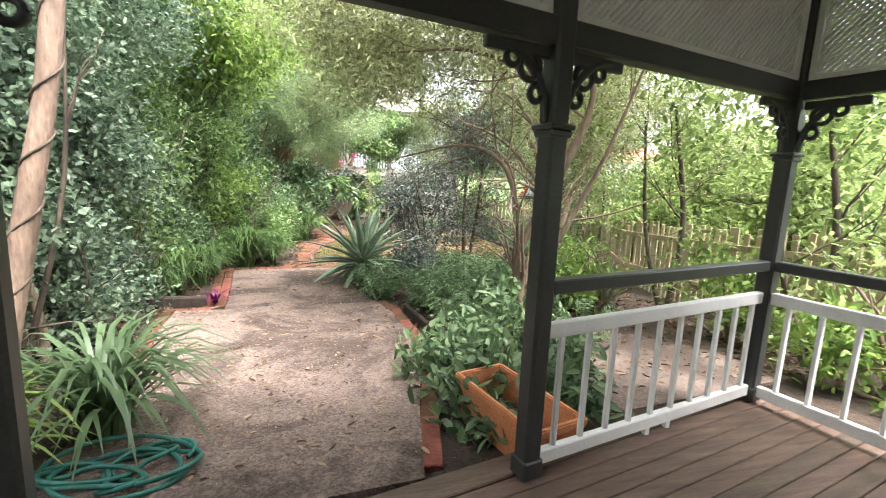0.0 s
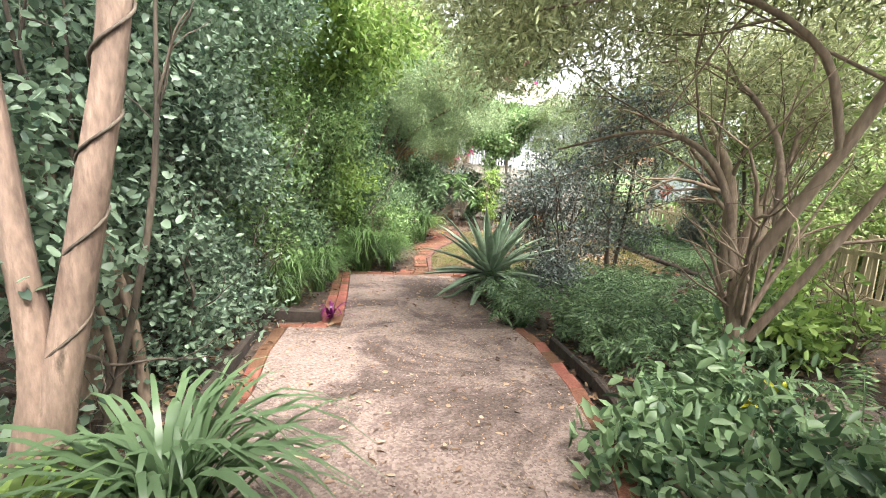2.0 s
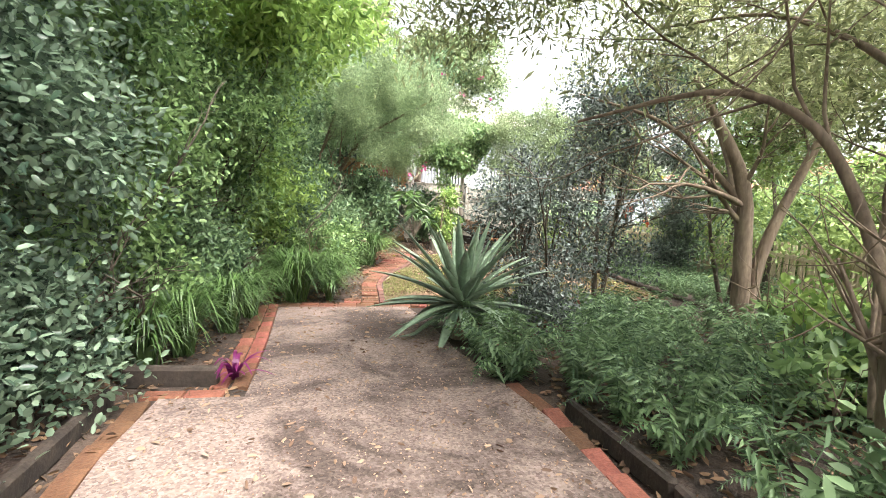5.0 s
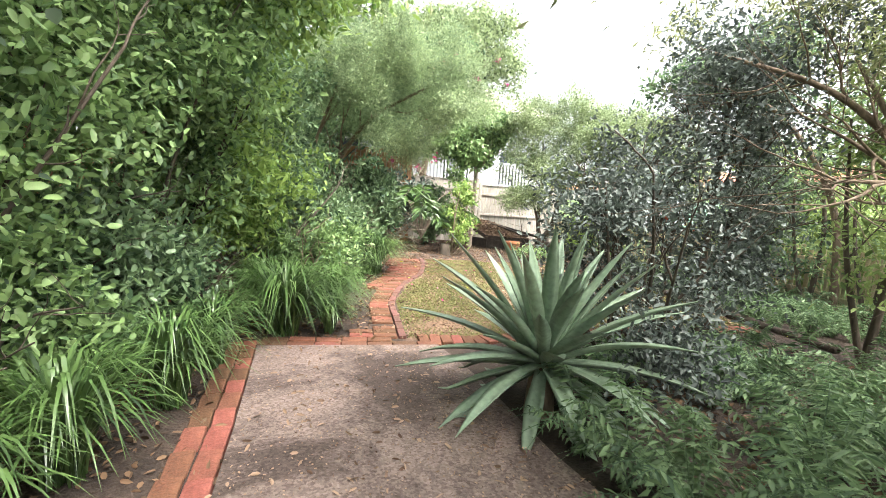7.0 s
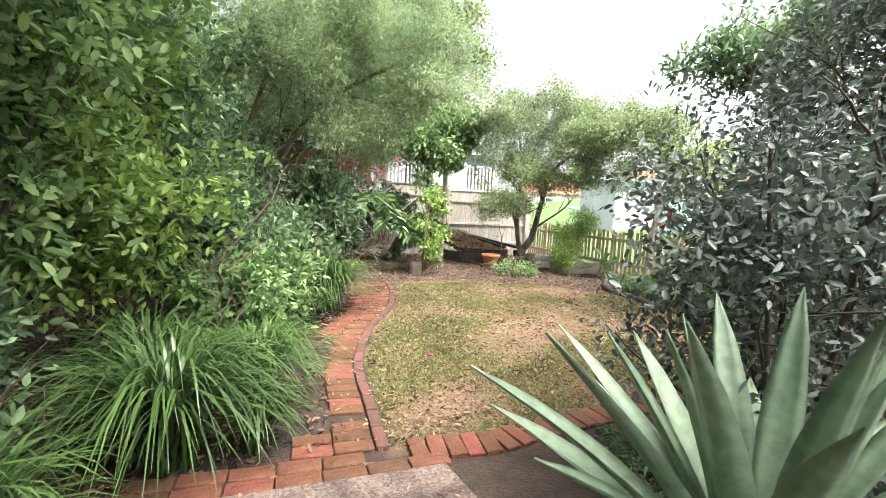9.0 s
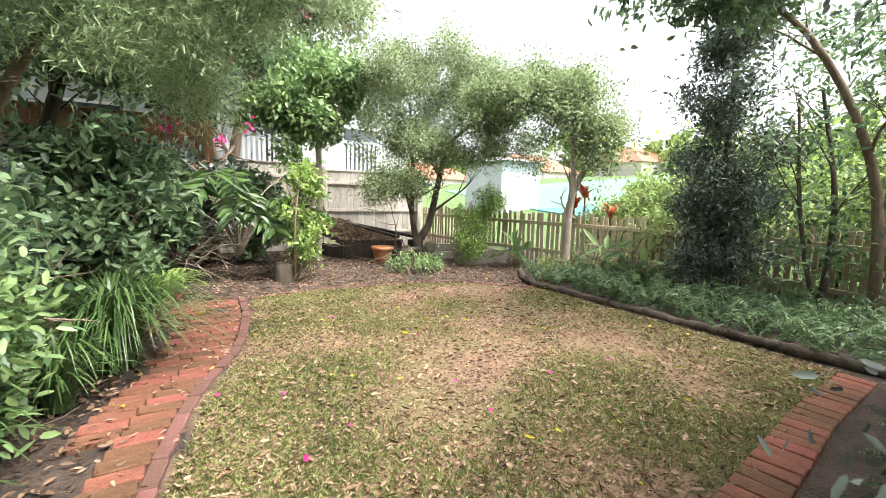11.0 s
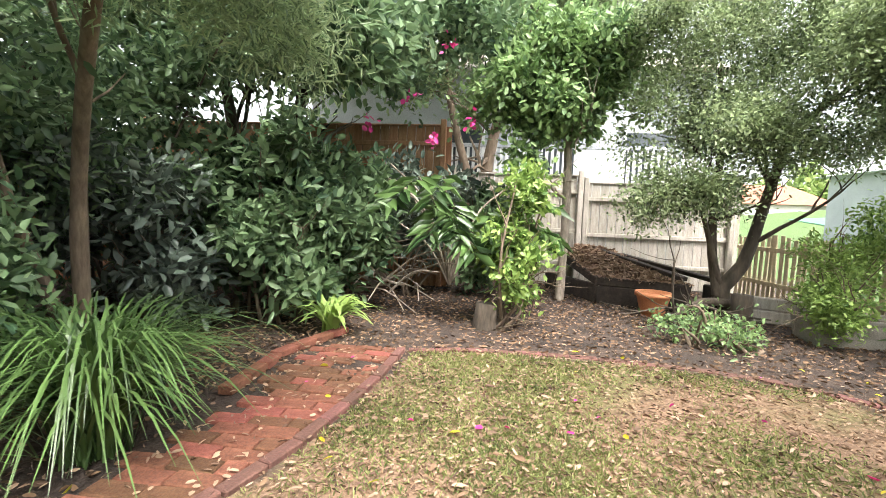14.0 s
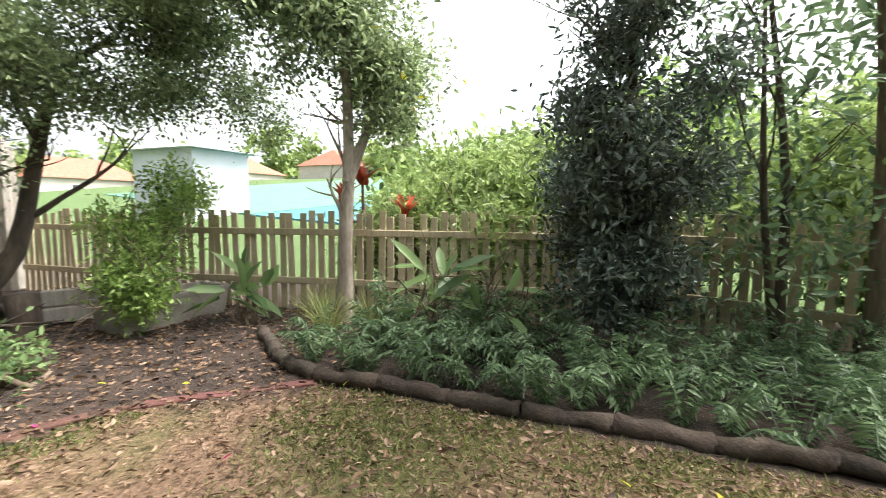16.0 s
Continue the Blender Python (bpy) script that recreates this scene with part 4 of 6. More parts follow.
def hedge():
    """The tall mass of shrubs along the walk's near side, bush by bush."""
    leafy = "tall dense evergreen shrub with small grey-green leaves"
    spots = [
        (-2.2, 2.3, 1.9, 0.75, 0.95, 1.7, GREY, (0.044, 0.026), 1150),
        (-2.4, 3.5, 1.8, 0.7, 0.95, 1.75, GREY, (0.044, 0.026), 1250),
        (-2.75, 4.6, 2.3, 0.75, 0.95, 1.9, GREEN, (0.055, 0.028), 1000),
        (-2.65, 5.8, 2.2, 0.75, 0.9, 1.7, GREEN, (0.055, 0.028), 1000),
        (-2.4, 7.0, 2.1, 0.9, 0.9, 1.5, GREEN, (0.062, 0.029), 800),
        (-2.0, 8.2, 1.7, 0.9, 0.9, 1.4, BRIGHT, (0.066, 0.03), 800),
        (-2.0, 9.6, 1.9, 0.95, 1.0, 1.6, MID, (0.075, 0.034), 800),
        (-2.2, 11.2, 1.9, 1.0, 1.0, 1.7, MID, (0.08, 0.036), 800),
        (-2.6, 12.9, 2.0, 1.2, 1.1, 1.9, MID, (0.09, 0.04), 800),
    ]
    for i, (x, y, zc, rx, ry, rz, m, leaf, n) in enumerate(spots):
        z = height(x, y)
        rng = np.random.default_rng(100 + i)
        blobs = [(x, y, zc, rx, ry, rz)] + [(x + rng.normal() * 0.35, y + rng.normal() * 0.5, zc + rng.uniform(-1.0, 1.3), rx * 0.6, ry * 0.6, 0.6) for _ in range(4)]
        lab = leafy if m is GREY else "tall dense shrub with mid-green leaves in the garden bed" if m is MID else "dense shrub with fresh green leaves beside the brick path"
        shrub("hedge_shrub", (x, y, z), lab, blobs, n, 26, leaf, m, 200 + i, 0.15, 0.3, group="hedge shrubs", stems=7, bark=BARK_DARK)
    for i, (x, y, h, m, leaf) in enumerate([(-1.85, 2.75, 0.75, GREY, (0.042, 0.026)), (-1.95, 3.4, 0.8, GREY, (0.042, 0.026)), (-2.15, 4.2, 0.85, GREY, (0.045, 0.026)), (-2.2, 5.0, 0.9, GREEN, (0.05, 0.026)), (-2.15, 5.75, 0.9, MID, (0.055, 0.028)), (-2.0, 6.5, 0.95, MID, (0.06, 0.028))]):
        z = height(x, y)
        shrub("hedge_foot_shrub", (x, y, z), "low leafy shrub growing at the foot of the hedge", [(x, y, z + h * 0.55, 0.4, 0.45, h * 0.5), (x - 0.15, y + 0.1, z + h, 0.4, 0.45, 0.35)], 300, 20, leaf, m, 270 + i, 0.13, 0.25, group="hedge foot shrubs", stems=6, bark=BARK_DARK)
    high = [(-3.2, 3.2, 4.2, 1.3, 1.6, 1.1), (-3.3, 6.0, 4.6, 1.3, 1.8, 1.2), (-2.5, 4.6, 4.2, 1.2, 1.2, 0.9), (-2.0, 3.0, 4.3, 1.0, 1.2, 0.7)]
    tree("garden_tree", (-3.4, 4.8, 0.1), "tall green tree rising behind the hedge", [([(-3.4, 4.8, 0.0), (-3.4, 4.7, 2.0), (-3.2, 4.6, 4.2)], [0.14, 0.07])], high, 900, 24, (0.09, 0.04), BARK_DARK, GREEN, 31, 0.2, 0.35, twigs=4, reach=1.3)
    high = [(-2.6, 8.0, 3.9, 1.3, 1.3, 1.2), (-2.9, 10.0, 4.5, 1.5, 1.5, 1.3), (-1.6, 7.2, 3.7, 0.9, 1.0, 0.8), (-1.2, 8.4, 4.4, 1.1, 1.1, 0.9), (-1.4, 6.0, 4.3, 1.0, 1.0, 0.8), (-2.4, 9.5, 5.6, 1.5, 1.5, 1.0)]
    tree("garden_tree", (-3.2, 9.0, 0.0), "leafy bright green tree over the hedge", [([(-3.2, 9.0, -0.05), (-3.1, 8.9, 2.0), (-2.8, 8.8, 4.0)], [0.13, 0.06])], high, 1700, 24, (0.10, 0.042), BARK_DARK, BRIGHT, 32, 0.2, 0.35, twigs=4, reach=1.3)
    high = [(-0.6, 14.8, 3.6, 1.7, 1.1, 1.3), (-2.2, 14.2, 4.2, 1.8, 1.2, 1.5), (0.7, 15.2, 4.3, 1.3, 1.0, 1.2), (-3.6, 13.0, 4.5, 1.5, 1.5, 1.5), (-0.7, 12.7, 3.1, 1.1, 0.9, 0.8), (0.2, 13.5, 3.5, 1.0, 0.8, 0.7)]
    tree("flowering_tree", (-1.6, 14.6, 0.0), "tall dark green flowering tree against the back fence", [([(-1.6, 14.6, -0.05), (-1.4, 14.6, 1.8), (-0.9, 14.6, 3.6)], [0.13, 0.06]), ([(-1.6, 14.6, -0.05), (-2.0, 14.4, 2.0), (-2.3, 14.3, 4.0)], [0.11, 0.05])], high, 2300, 24, (0.10, 0.05), BARK_DARK, MID, 33, 0.2, 0.35, twigs=4, reach=1.3)
    high = [(2.4, 17.6, 5.6, 1.7, 1.2, 1.2), (0.6, 17.6, 5.3, 1.9, 1.2, 1.5), (3.7, 17.4, 5.3, 1.0, 0.9, 0.9), (-1.6, 17.4, 5.6, 2.0, 1.2, 1.6), (0.2, 16.6, 4.0, 1.2, 0.8, 0.8), (-4.0, 16.8, 5.5, 1.8, 1.4, 1.8), (2.7, 17.7, 6.8, 1.5, 1.2, 1.0), (0.8, 17.7, 7.0, 1.8, 1.3, 1.2), (-1.4, 17.6, 7.3, 1.9, 1.4, 1.3)]
    tree("flowering_tree", (1.2, 17.7, 0.0), "tall grey-green tree rising beyond the back fence", [([(1.2, 17.7, -0.05), (1.4, 17.7, 2.6), (2.2, 17.6, 5.4)], [0.16, 0.06]), ([(1.2, 17.7, 1.2), (0.6, 17.7, 3.2), (0.2, 17.6, 5.2)], [0.1, 0.05])], high, 3400, 24, (0.10, 0.045), BARK, DURANTA, 34, 0.22, 0.3, twigs=4, reach=1.5)
    rng = np.random.default_rng(44)
    at, way = [], []
    for c in [(-0.4, 12.9, 3.0), (0.5, 14.0, 2.6), (0.9, 14.3, 3.3), (1.2, 14.2, 2.35), (0.1, 13.6, 2.2), (1.6, 14.3, 4.0), (-0.9, 13.2, 3.6), (0.4, 13.9, 4.3), (0.9, 14.2, 4.4), (1.3, 14.2, 4.7), (0.75, 14.0, 2.1), (2.6, 16.3, 5.0), (3.2, 16.4, 5.6), (1.9, 16.3, 5.6), (3.6, 16.5, 5.0), (1.2, 16.3, 5.2)]:
        p = np.array(c) + rng.normal(size=(9, 3)) * 0.045
        at.append(p)
        way.append(rng.normal(size=(9, 3)) + [0, -0.6, 0.2])
    flowers = part("flower_blossom", leaves(rng, np.concatenate(at), np.concatenate(way), 0.075, 0.065), PINK)
    tagged(flowers, "bright pink flower blossoms among dark leaves", "flowers", kind="stuff")


hedge()


def feather_tree():
    blobs = [(0.4, 10.2, 3.3, 1.0, 0.9, 0.95), (-0.4, 10.4, 3.1, 0.9, 0.9, 0.9), (0.9, 10.0, 2.9, 0.6, 0.6, 0.6), (-0.9, 10.7, 3.5, 0.8, 0.8, 0.7), (0.0, 11.0, 2.35, 0.7, 0.5, 0.3)]
    tree("feathery_tree", (-1.3, 11.4, 0.0), "soft feathery pale green wattle tree beside the path", [([(-1.3, 11.4, -0.05), (-1.2, 11.3, 1.4), (-0.5, 10.8, 2.6), (0.5, 10.2, 3.2)], [0.06, 0.045, 0.02]), ([(-1.3, 11.4, -0.05), (-1.5, 11.0, 1.6), (-1.0, 10.6, 3.2)], [0.05, 0.02])], blobs, 3600, 24, (0.062, 0.009), BARK, FEATHER, 51, 0.13, 0.3, twigs=6)


feather_tree()


def front_left():
    """Two pale trunks and the strap plants by the porch."""
    z = height(-1.45, 1.15)
    crown_blobs = [(-2.2, 1.2, 3.9, 1.0, 1.0, 0.8), (-1.9, 0.6, 4.2, 0.9, 0.9, 0.7)]
    tree("pale_tree", (-1.5, 1.15, z), "smooth pale-barked tree with twin trunks wound by a vine", [
        ([(-1.5, 1.15, z - 0.05), (-1.42, 1.2, 0.95), (-1.5, 1.25, 1.7), (-1.62, 1.25, 3.6)], [0.12, 0.055, 0.045, 0.04]),
        ([(-1.44, 1.15, z - 0.05), (-1.38, 1.2, 0.8), (-1.25, 1.3, 1.6), (-1.12, 1.35, 2.4), (-1.0, 1.4, 3.8)], [0.08, 0.06, 0.05, 0.045])],
        crown_blobs, 500, 22, (0.07, 0.04), BARK_PALE, GREY, 61, 0.16, 0.3)
    u = np.linspace(0, 1, 90)
    axis = curve([(-1.38, 1.2, 0.8), (-1.25, 1.3, 1.6), (-1.12, 1.35, 2.4), (-1.0, 1.4, 3.6)], 90)
    spiral = axis + np.stack([np.cos(u * 42), np.sin(u * 42), 0 * u], axis=1) * 0.056
    tagged(part("vine", tube(spiral, [0.007, 0.006], 5), BARK_DARK), "thin dark vine wound around the pale trunk", "vine")
    bl = [(-1.75, 1.6, 1.3, 0.35, 0.45, 0.8), (-1.8, 2.2, 2.6, 0.5, 0.5, 0.9), (-1.7, 1.4, 0.7, 0.3, 0.3, 0.35)]
    shrub("creeper_shrub", (-1.8, 1.8, height(0, 1.8)), "climbing shrub with round grey-green leaves behind the trunks", bl, 300, 16, (0.045, 0.032), GREY, 63, 0.13, 0.3, stems=6, bark=BARK_DARK)
    old = thing("old_hedge_trunk", (-1.95, 2.1, height(0, 2.1)), "gnarled brown old stems at the foot of the hedge", "trunk")
    for x, y, r, h, lx in ((-2.0, 2.1, 0.1, 1.5, -0.1), (-1.85, 1.75, 0.06, 1.3, -0.2), (-2.0, 2.55, 0.07, 1.4, -0.15), (-1.75, 2.25, 0.03, 1.3, -0.2), (-1.7, 1.95, 0.02, 1.1, -0.1)):
        g = height(x, y)
        smooth(part("stem", tube(curve([(x, y, g - 0.05), (x + lx * 0.3, y + 0.03, g + h * 0.4), (x + lx, y - 0.04, g + h)], 12), [r * 1.25, r, r * 0.7], 9, 0.09, int(r * 900)), BARK, old))
    strap_plant("strap_plant", -0.92, 1.08, "large clump of arching strap leaves beside the concrete", 170, 0.72, 0.5, 0.03, 64)
    strap_plant("strap_plant", -1.28, 0.78, "bright green strap-leaved clump by the porch step", 90, 0.5, 0.4, 0.03, 65, material=BRIGHT)


front_left()


def lily_turf():
    lab = "dense clump of dark green lily turf edging the path"
    for i, (x, y, n, r, h) in enumerate([(-1.62, 4.75, 260, 0.5, 0.5), (-1.5, 5.5, 280, 0.52, 0.52), (-1.7, 4.35, 200, 0.36, 0.42), (-1.5, 6.2, 260, 0.5, 0.5), (-1.15, 7.1, 460, 0.85, 0.62), (-0.8, 7.75, 380, 0.65, 0.52), (-1.45, 7.7, 260, 0.7, 0.62), (-0.72, 7.15, 150, 0.38, 0.34), (-0.85, 8.4, 160, 0.45, 0.42), (-0.75, 9.1, 130, 0.4, 0.4), (-0.28, 10.45, 560, 0.85, 0.62), (-0.5, 9.8, 170, 0.45, 0.42), (-0.55, 11.1, 160, 0.45, 0.42)]):
        strap_plant("lily_turf", x, y, lab, n, r, h, 0.016, 70 + i, material=LILY, group="lily turf clumps")
    strap_plant("strap_plant", 0.02, 12.75, "light green strap-leaved clump at the path's end", 60, 0.5, 0.34, 0.055, 90, material=BRIGHT)
    strap_plant("bromeliad", -1.05, 4.15, "purple and green bromeliad beside the brick edging", 18, 0.26, 0.16, 0.03, 91, material=MAGENTA)
    for i, (x, y, n) in enumerate([(-1.15, 8.6, 260), (-1.05, 9.4, 220), (-1.3, 10.1, 240)]):
        shrub("low_shrub", (x, y, 0), "low soft bright green shrub beside the brick path", [(x, y, 0.42, 0.5, 0.5, 0.42)], n, 22, (0.07, 0.03), GREEN, 95 + i, 0.1, 0.3, group="low path shrubs", stems=4)


lily_turf()


def dark_bushes():
    bl = [(1.8, 6.1, 0.75, 0.7, 0.65, 0.6), (1.95, 6.2, 1.35, 0.75, 0.7, 0.55), (2.25, 6.3, 1.9, 0.6, 0.6, 0.4), (1.55, 6.1, 1.45, 0.4, 0.45, 0.4), (1.8, 5.5, 0.6, 0.5, 0.4, 0.45), (1.5, 5.1, 0.5, 0.42, 0.35, 0.38)]
    shrub("purple_bush", (1.85, 6.1, height(0, 6.1)), "dark purplish glossy-leaved bush behind the agave", bl, 800, 20, (0.042, 0.02), PURPLE, 110, 0.15, 0.3, stems=14, bark=BARK_DARK)
    bl = [(2.75, 6.45, 2.3, 0.6, 0.6, 0.6), (3.0, 6.4, 2.95, 0.7, 0.7, 0.5), (2.5, 6.3, 2.55, 0.5, 0.5, 0.4), (3.1, 6.6, 1.5, 0.5, 0.5, 0.7), (3.1, 6.5, 0.8, 0.5, 0.45, 0.5)]
    tree("dark_tree", (2.75, 6.4, 0.02), "dark glossy-leaved small tree beside the lawn", [([(2.75, 6.4, -0.03), (2.7, 6.4, 1.2), (2.75, 6.4, 2.9)], [0.04, 0.018]), ([(2.8, 6.4, -0.03), (3.0, 6.5, 1.3), (3.1, 6.5, 2.9)], [0.035, 0.016])], bl, 800, 17, (0.044, 0.021), BARK_DARK, PURPLE, 111, 0.15, 0.25, twigs=5)
    bl = [(6.25, 9.58, z, r, r, 0.55) for z, r in ((0.45, 0.42), (0.85, 0.5), (1.4, 0.54), (2.1, 0.55), (2.8, 0.5), (3.4, 0.42), (3.9, 0.28))]
    tree("conical_bush", (6.25, 9.58, 0), "tall dark green glossy conical shrub before the fence", [([(6.25, 9.58, -0.05), (6.25, 9.58, 2.0), (6.25, 9.58, 3.8)], [0.06, 0.02])], bl, 1900, 20, (0.062, 0.021), BARK_DARK, DARK, 112, 0.14, 0.15, category="shrub", twigs=5, reach=0.6, floor=0.15)


dark_bushes()


def melaleuca():
    """Multi-stemmed trees with many fine bare branches over the near bed."""
    z = height(2, 2.5)
    stems = [
        ([(2.15, 2.55, z - 0.05), (2.03, 2.5, 0.7), (1.98, 2.5, 1.1)], [0.07, 0.055, 0.05]),
        ([(1.98, 2.5, 1.05), (2.12, 2.4, 1.45), (2.3, 2.25, 1.95), (2.4, 2.1, 2.45), (2.2, 2.0, 2.9), (1.6, 2.1, 3.2)], [0.045, 0.04, 0.032, 0.022, 0.012]),
        ([(1.98, 2.52, 1.1), (2.05, 2.8, 1.6), (1.95, 3.0, 1.95), (1.6, 3.2, 2.1), (1.0, 3.5, 1.95)], [0.03, 0.026, 0.02, 0.008]),
        ([(2.1, 2.6, 0.6), (2.4, 2.9, 1.3), (2.8, 3.2, 2.1), (3.0, 3.4, 3.0)], [0.032, 0.026, 0.01]),
        ([(2.12, 2.5, 0.7), (2.35, 2.3, 1.3), (2.55, 2.05, 2.0), (2.7, 1.8, 2.8)], [0.03, 0.024, 0.01]),
        ([(2.3, 2.25, 1.9), (2.1, 2.3, 2.5), (1.5, 2.5, 2.85), (0.7, 3.1, 2.9)], [0.026, 0.02, 0.008]),
        ([(2.12, 2.4, 1.4), (2.3, 2.8, 2.1), (2.3, 3.6, 2.7), (2.1, 4.4, 2.9)], [0.026, 0.018, 0.008])]
    bl = [(1.6, 2.6, 3.2, 1.3, 1.3, 0.45), (2.7, 2.6, 3.3, 1.3, 1.3, 0.55), (1.2, 3.6, 2.9, 1.1, 1.0, 0.5), (2.4, 4.0, 3.3, 1.3, 1.1, 0.5), (0.7, 3.8, 3.1, 0.9, 0.9, 0.45), (3.2, 1.9, 3.0, 1.0, 0.8, 0.6), (1.7, 1.9, 3.6, 1.0, 0.6, 0.4), (3.0, 3.4, 2.4, 0.9, 0.9, 0.5), (0.2, 3.3, 3.5, 1.2, 1.2, 0.5), (0.1, 4.6, 3.9, 1.3, 1.0, 0.5), (1.0, 2.2, 3.6, 1.2, 0.9, 0.45), (2.2, 1.8, 3.3, 1.0, 0.6, 0.45)]
    tree("paperbark_tree", (2.15, 2.55, z), "spreading multi-stemmed tree with fine bare branches and thin leaves", stems, bl, 4300, 20, (0.06, 0.015), BARK, OLIVE, 120, 0.17, 0.15, twigs=4, levels=3, kids=4, reach=1.15, rad=0.3)
    z = height(3.9, 5.3)
    stems = [([(3.88, 5.30, z - 0.05), (3.83, 5.30, 1.0), (3.68, 5.30, 1.9), (3.18, 5.50, 2.9)], [0.1, 0.085, 0.03]),
             ([(3.93, 5.30, z - 0.05), (4.08, 5.30, 1.1), (4.48, 5.20, 2.3), (4.78, 5.10, 3.2)], [0.08, 0.05, 0.02]),
             ([(3.83, 5.30, 1.0), (3.98, 5.80, 2.0), (3.98, 6.40, 3.0)], [0.05, 0.035, 0.015]),
             ([(3.73, 5.30, 1.6), (3.08, 5.70, 2.4), (2.18, 6.20, 2.8)], [0.04, 0.025, 0.01])]
    bl = [(3.78, 5.80, 3.3, 1.3, 1.1, 0.6), (4.58, 5.00, 3.4, 1.2, 1.1, 0.7), (2.78, 5.80, 3.2, 1.0, 0.8, 0.4), (4.98, 6.20, 2.8, 0.9, 0.9, 0.8), (5.18, 4.20, 2.7, 0.8, 0.9, 0.8)]
    tree("paperbark_tree", (3.88, 5.30, z), "second multi-stemmed tree with grey-brown trunks and thin leaves", stems, bl, 2200, 20, (0.065, 0.016), BARK, OLIVE, 121, 0.2, 0.15, twigs=4, levels=3, kids=4, reach=1.1, rad=0.3)
    tree("overhanging_tree", (6.3, 8.0, 0), "tall tree whose dark leafy boughs overhang the lawn", [([(6.3, 8.0, -0.05), (6.15, 8.1, 1.6), (5.5, 8.5, 2.9), (4.6, 9.0, 3.5)], [0.06, 0.04, 0.015])], [(4.5, 9.0, 3.3, 0.6, 0.6, 0.35), (5.2, 8.4, 3.6, 0.7, 0.7, 0.5), (5.0, 9.4, 3.7, 0.5, 0.5, 0.35)], 420, 18, (0.085, 0.035), BARK, MID, 128, 0.15, 0.3, twigs=4, reach=0.8)
    for i, (x, y) in enumerate([(4.1, 1.2), (3.9, 2.6), (4.6, 6.3), (6.4, 7.6), (6.4, 8.5)]):
        z = height(x, y)
        bl = [(x, y, 2.4, 0.9, 0.9, 0.8), (x + 0.3, y + 0.3, 3.2, 0.8, 0.8, 0.6), (x, y, 1.2, 0.5, 0.5, 0.5)]
        tree("thin_tree", (x, y, z), "slender tree with pale green leaves near the fence", [([(x, y, z - 0.05), (x + 0.1, y, 1.3), (x, y + 0.2, 2.6)], [0.045, 0.018]), ([(x, y, z - 0.05), (x - 0.2, y + 0.2, 1.2), (x - 0.3, y + 0.3, 2.5)], [0.035, 0.012])], bl, 260 if i < 3 else 210, 14, (0.075, 0.03), BARK_DARK, MID if i > 2 else FAR, 130 + i, 0.2, 0.2, twigs=3, group="slender fence trees")


melaleuca()


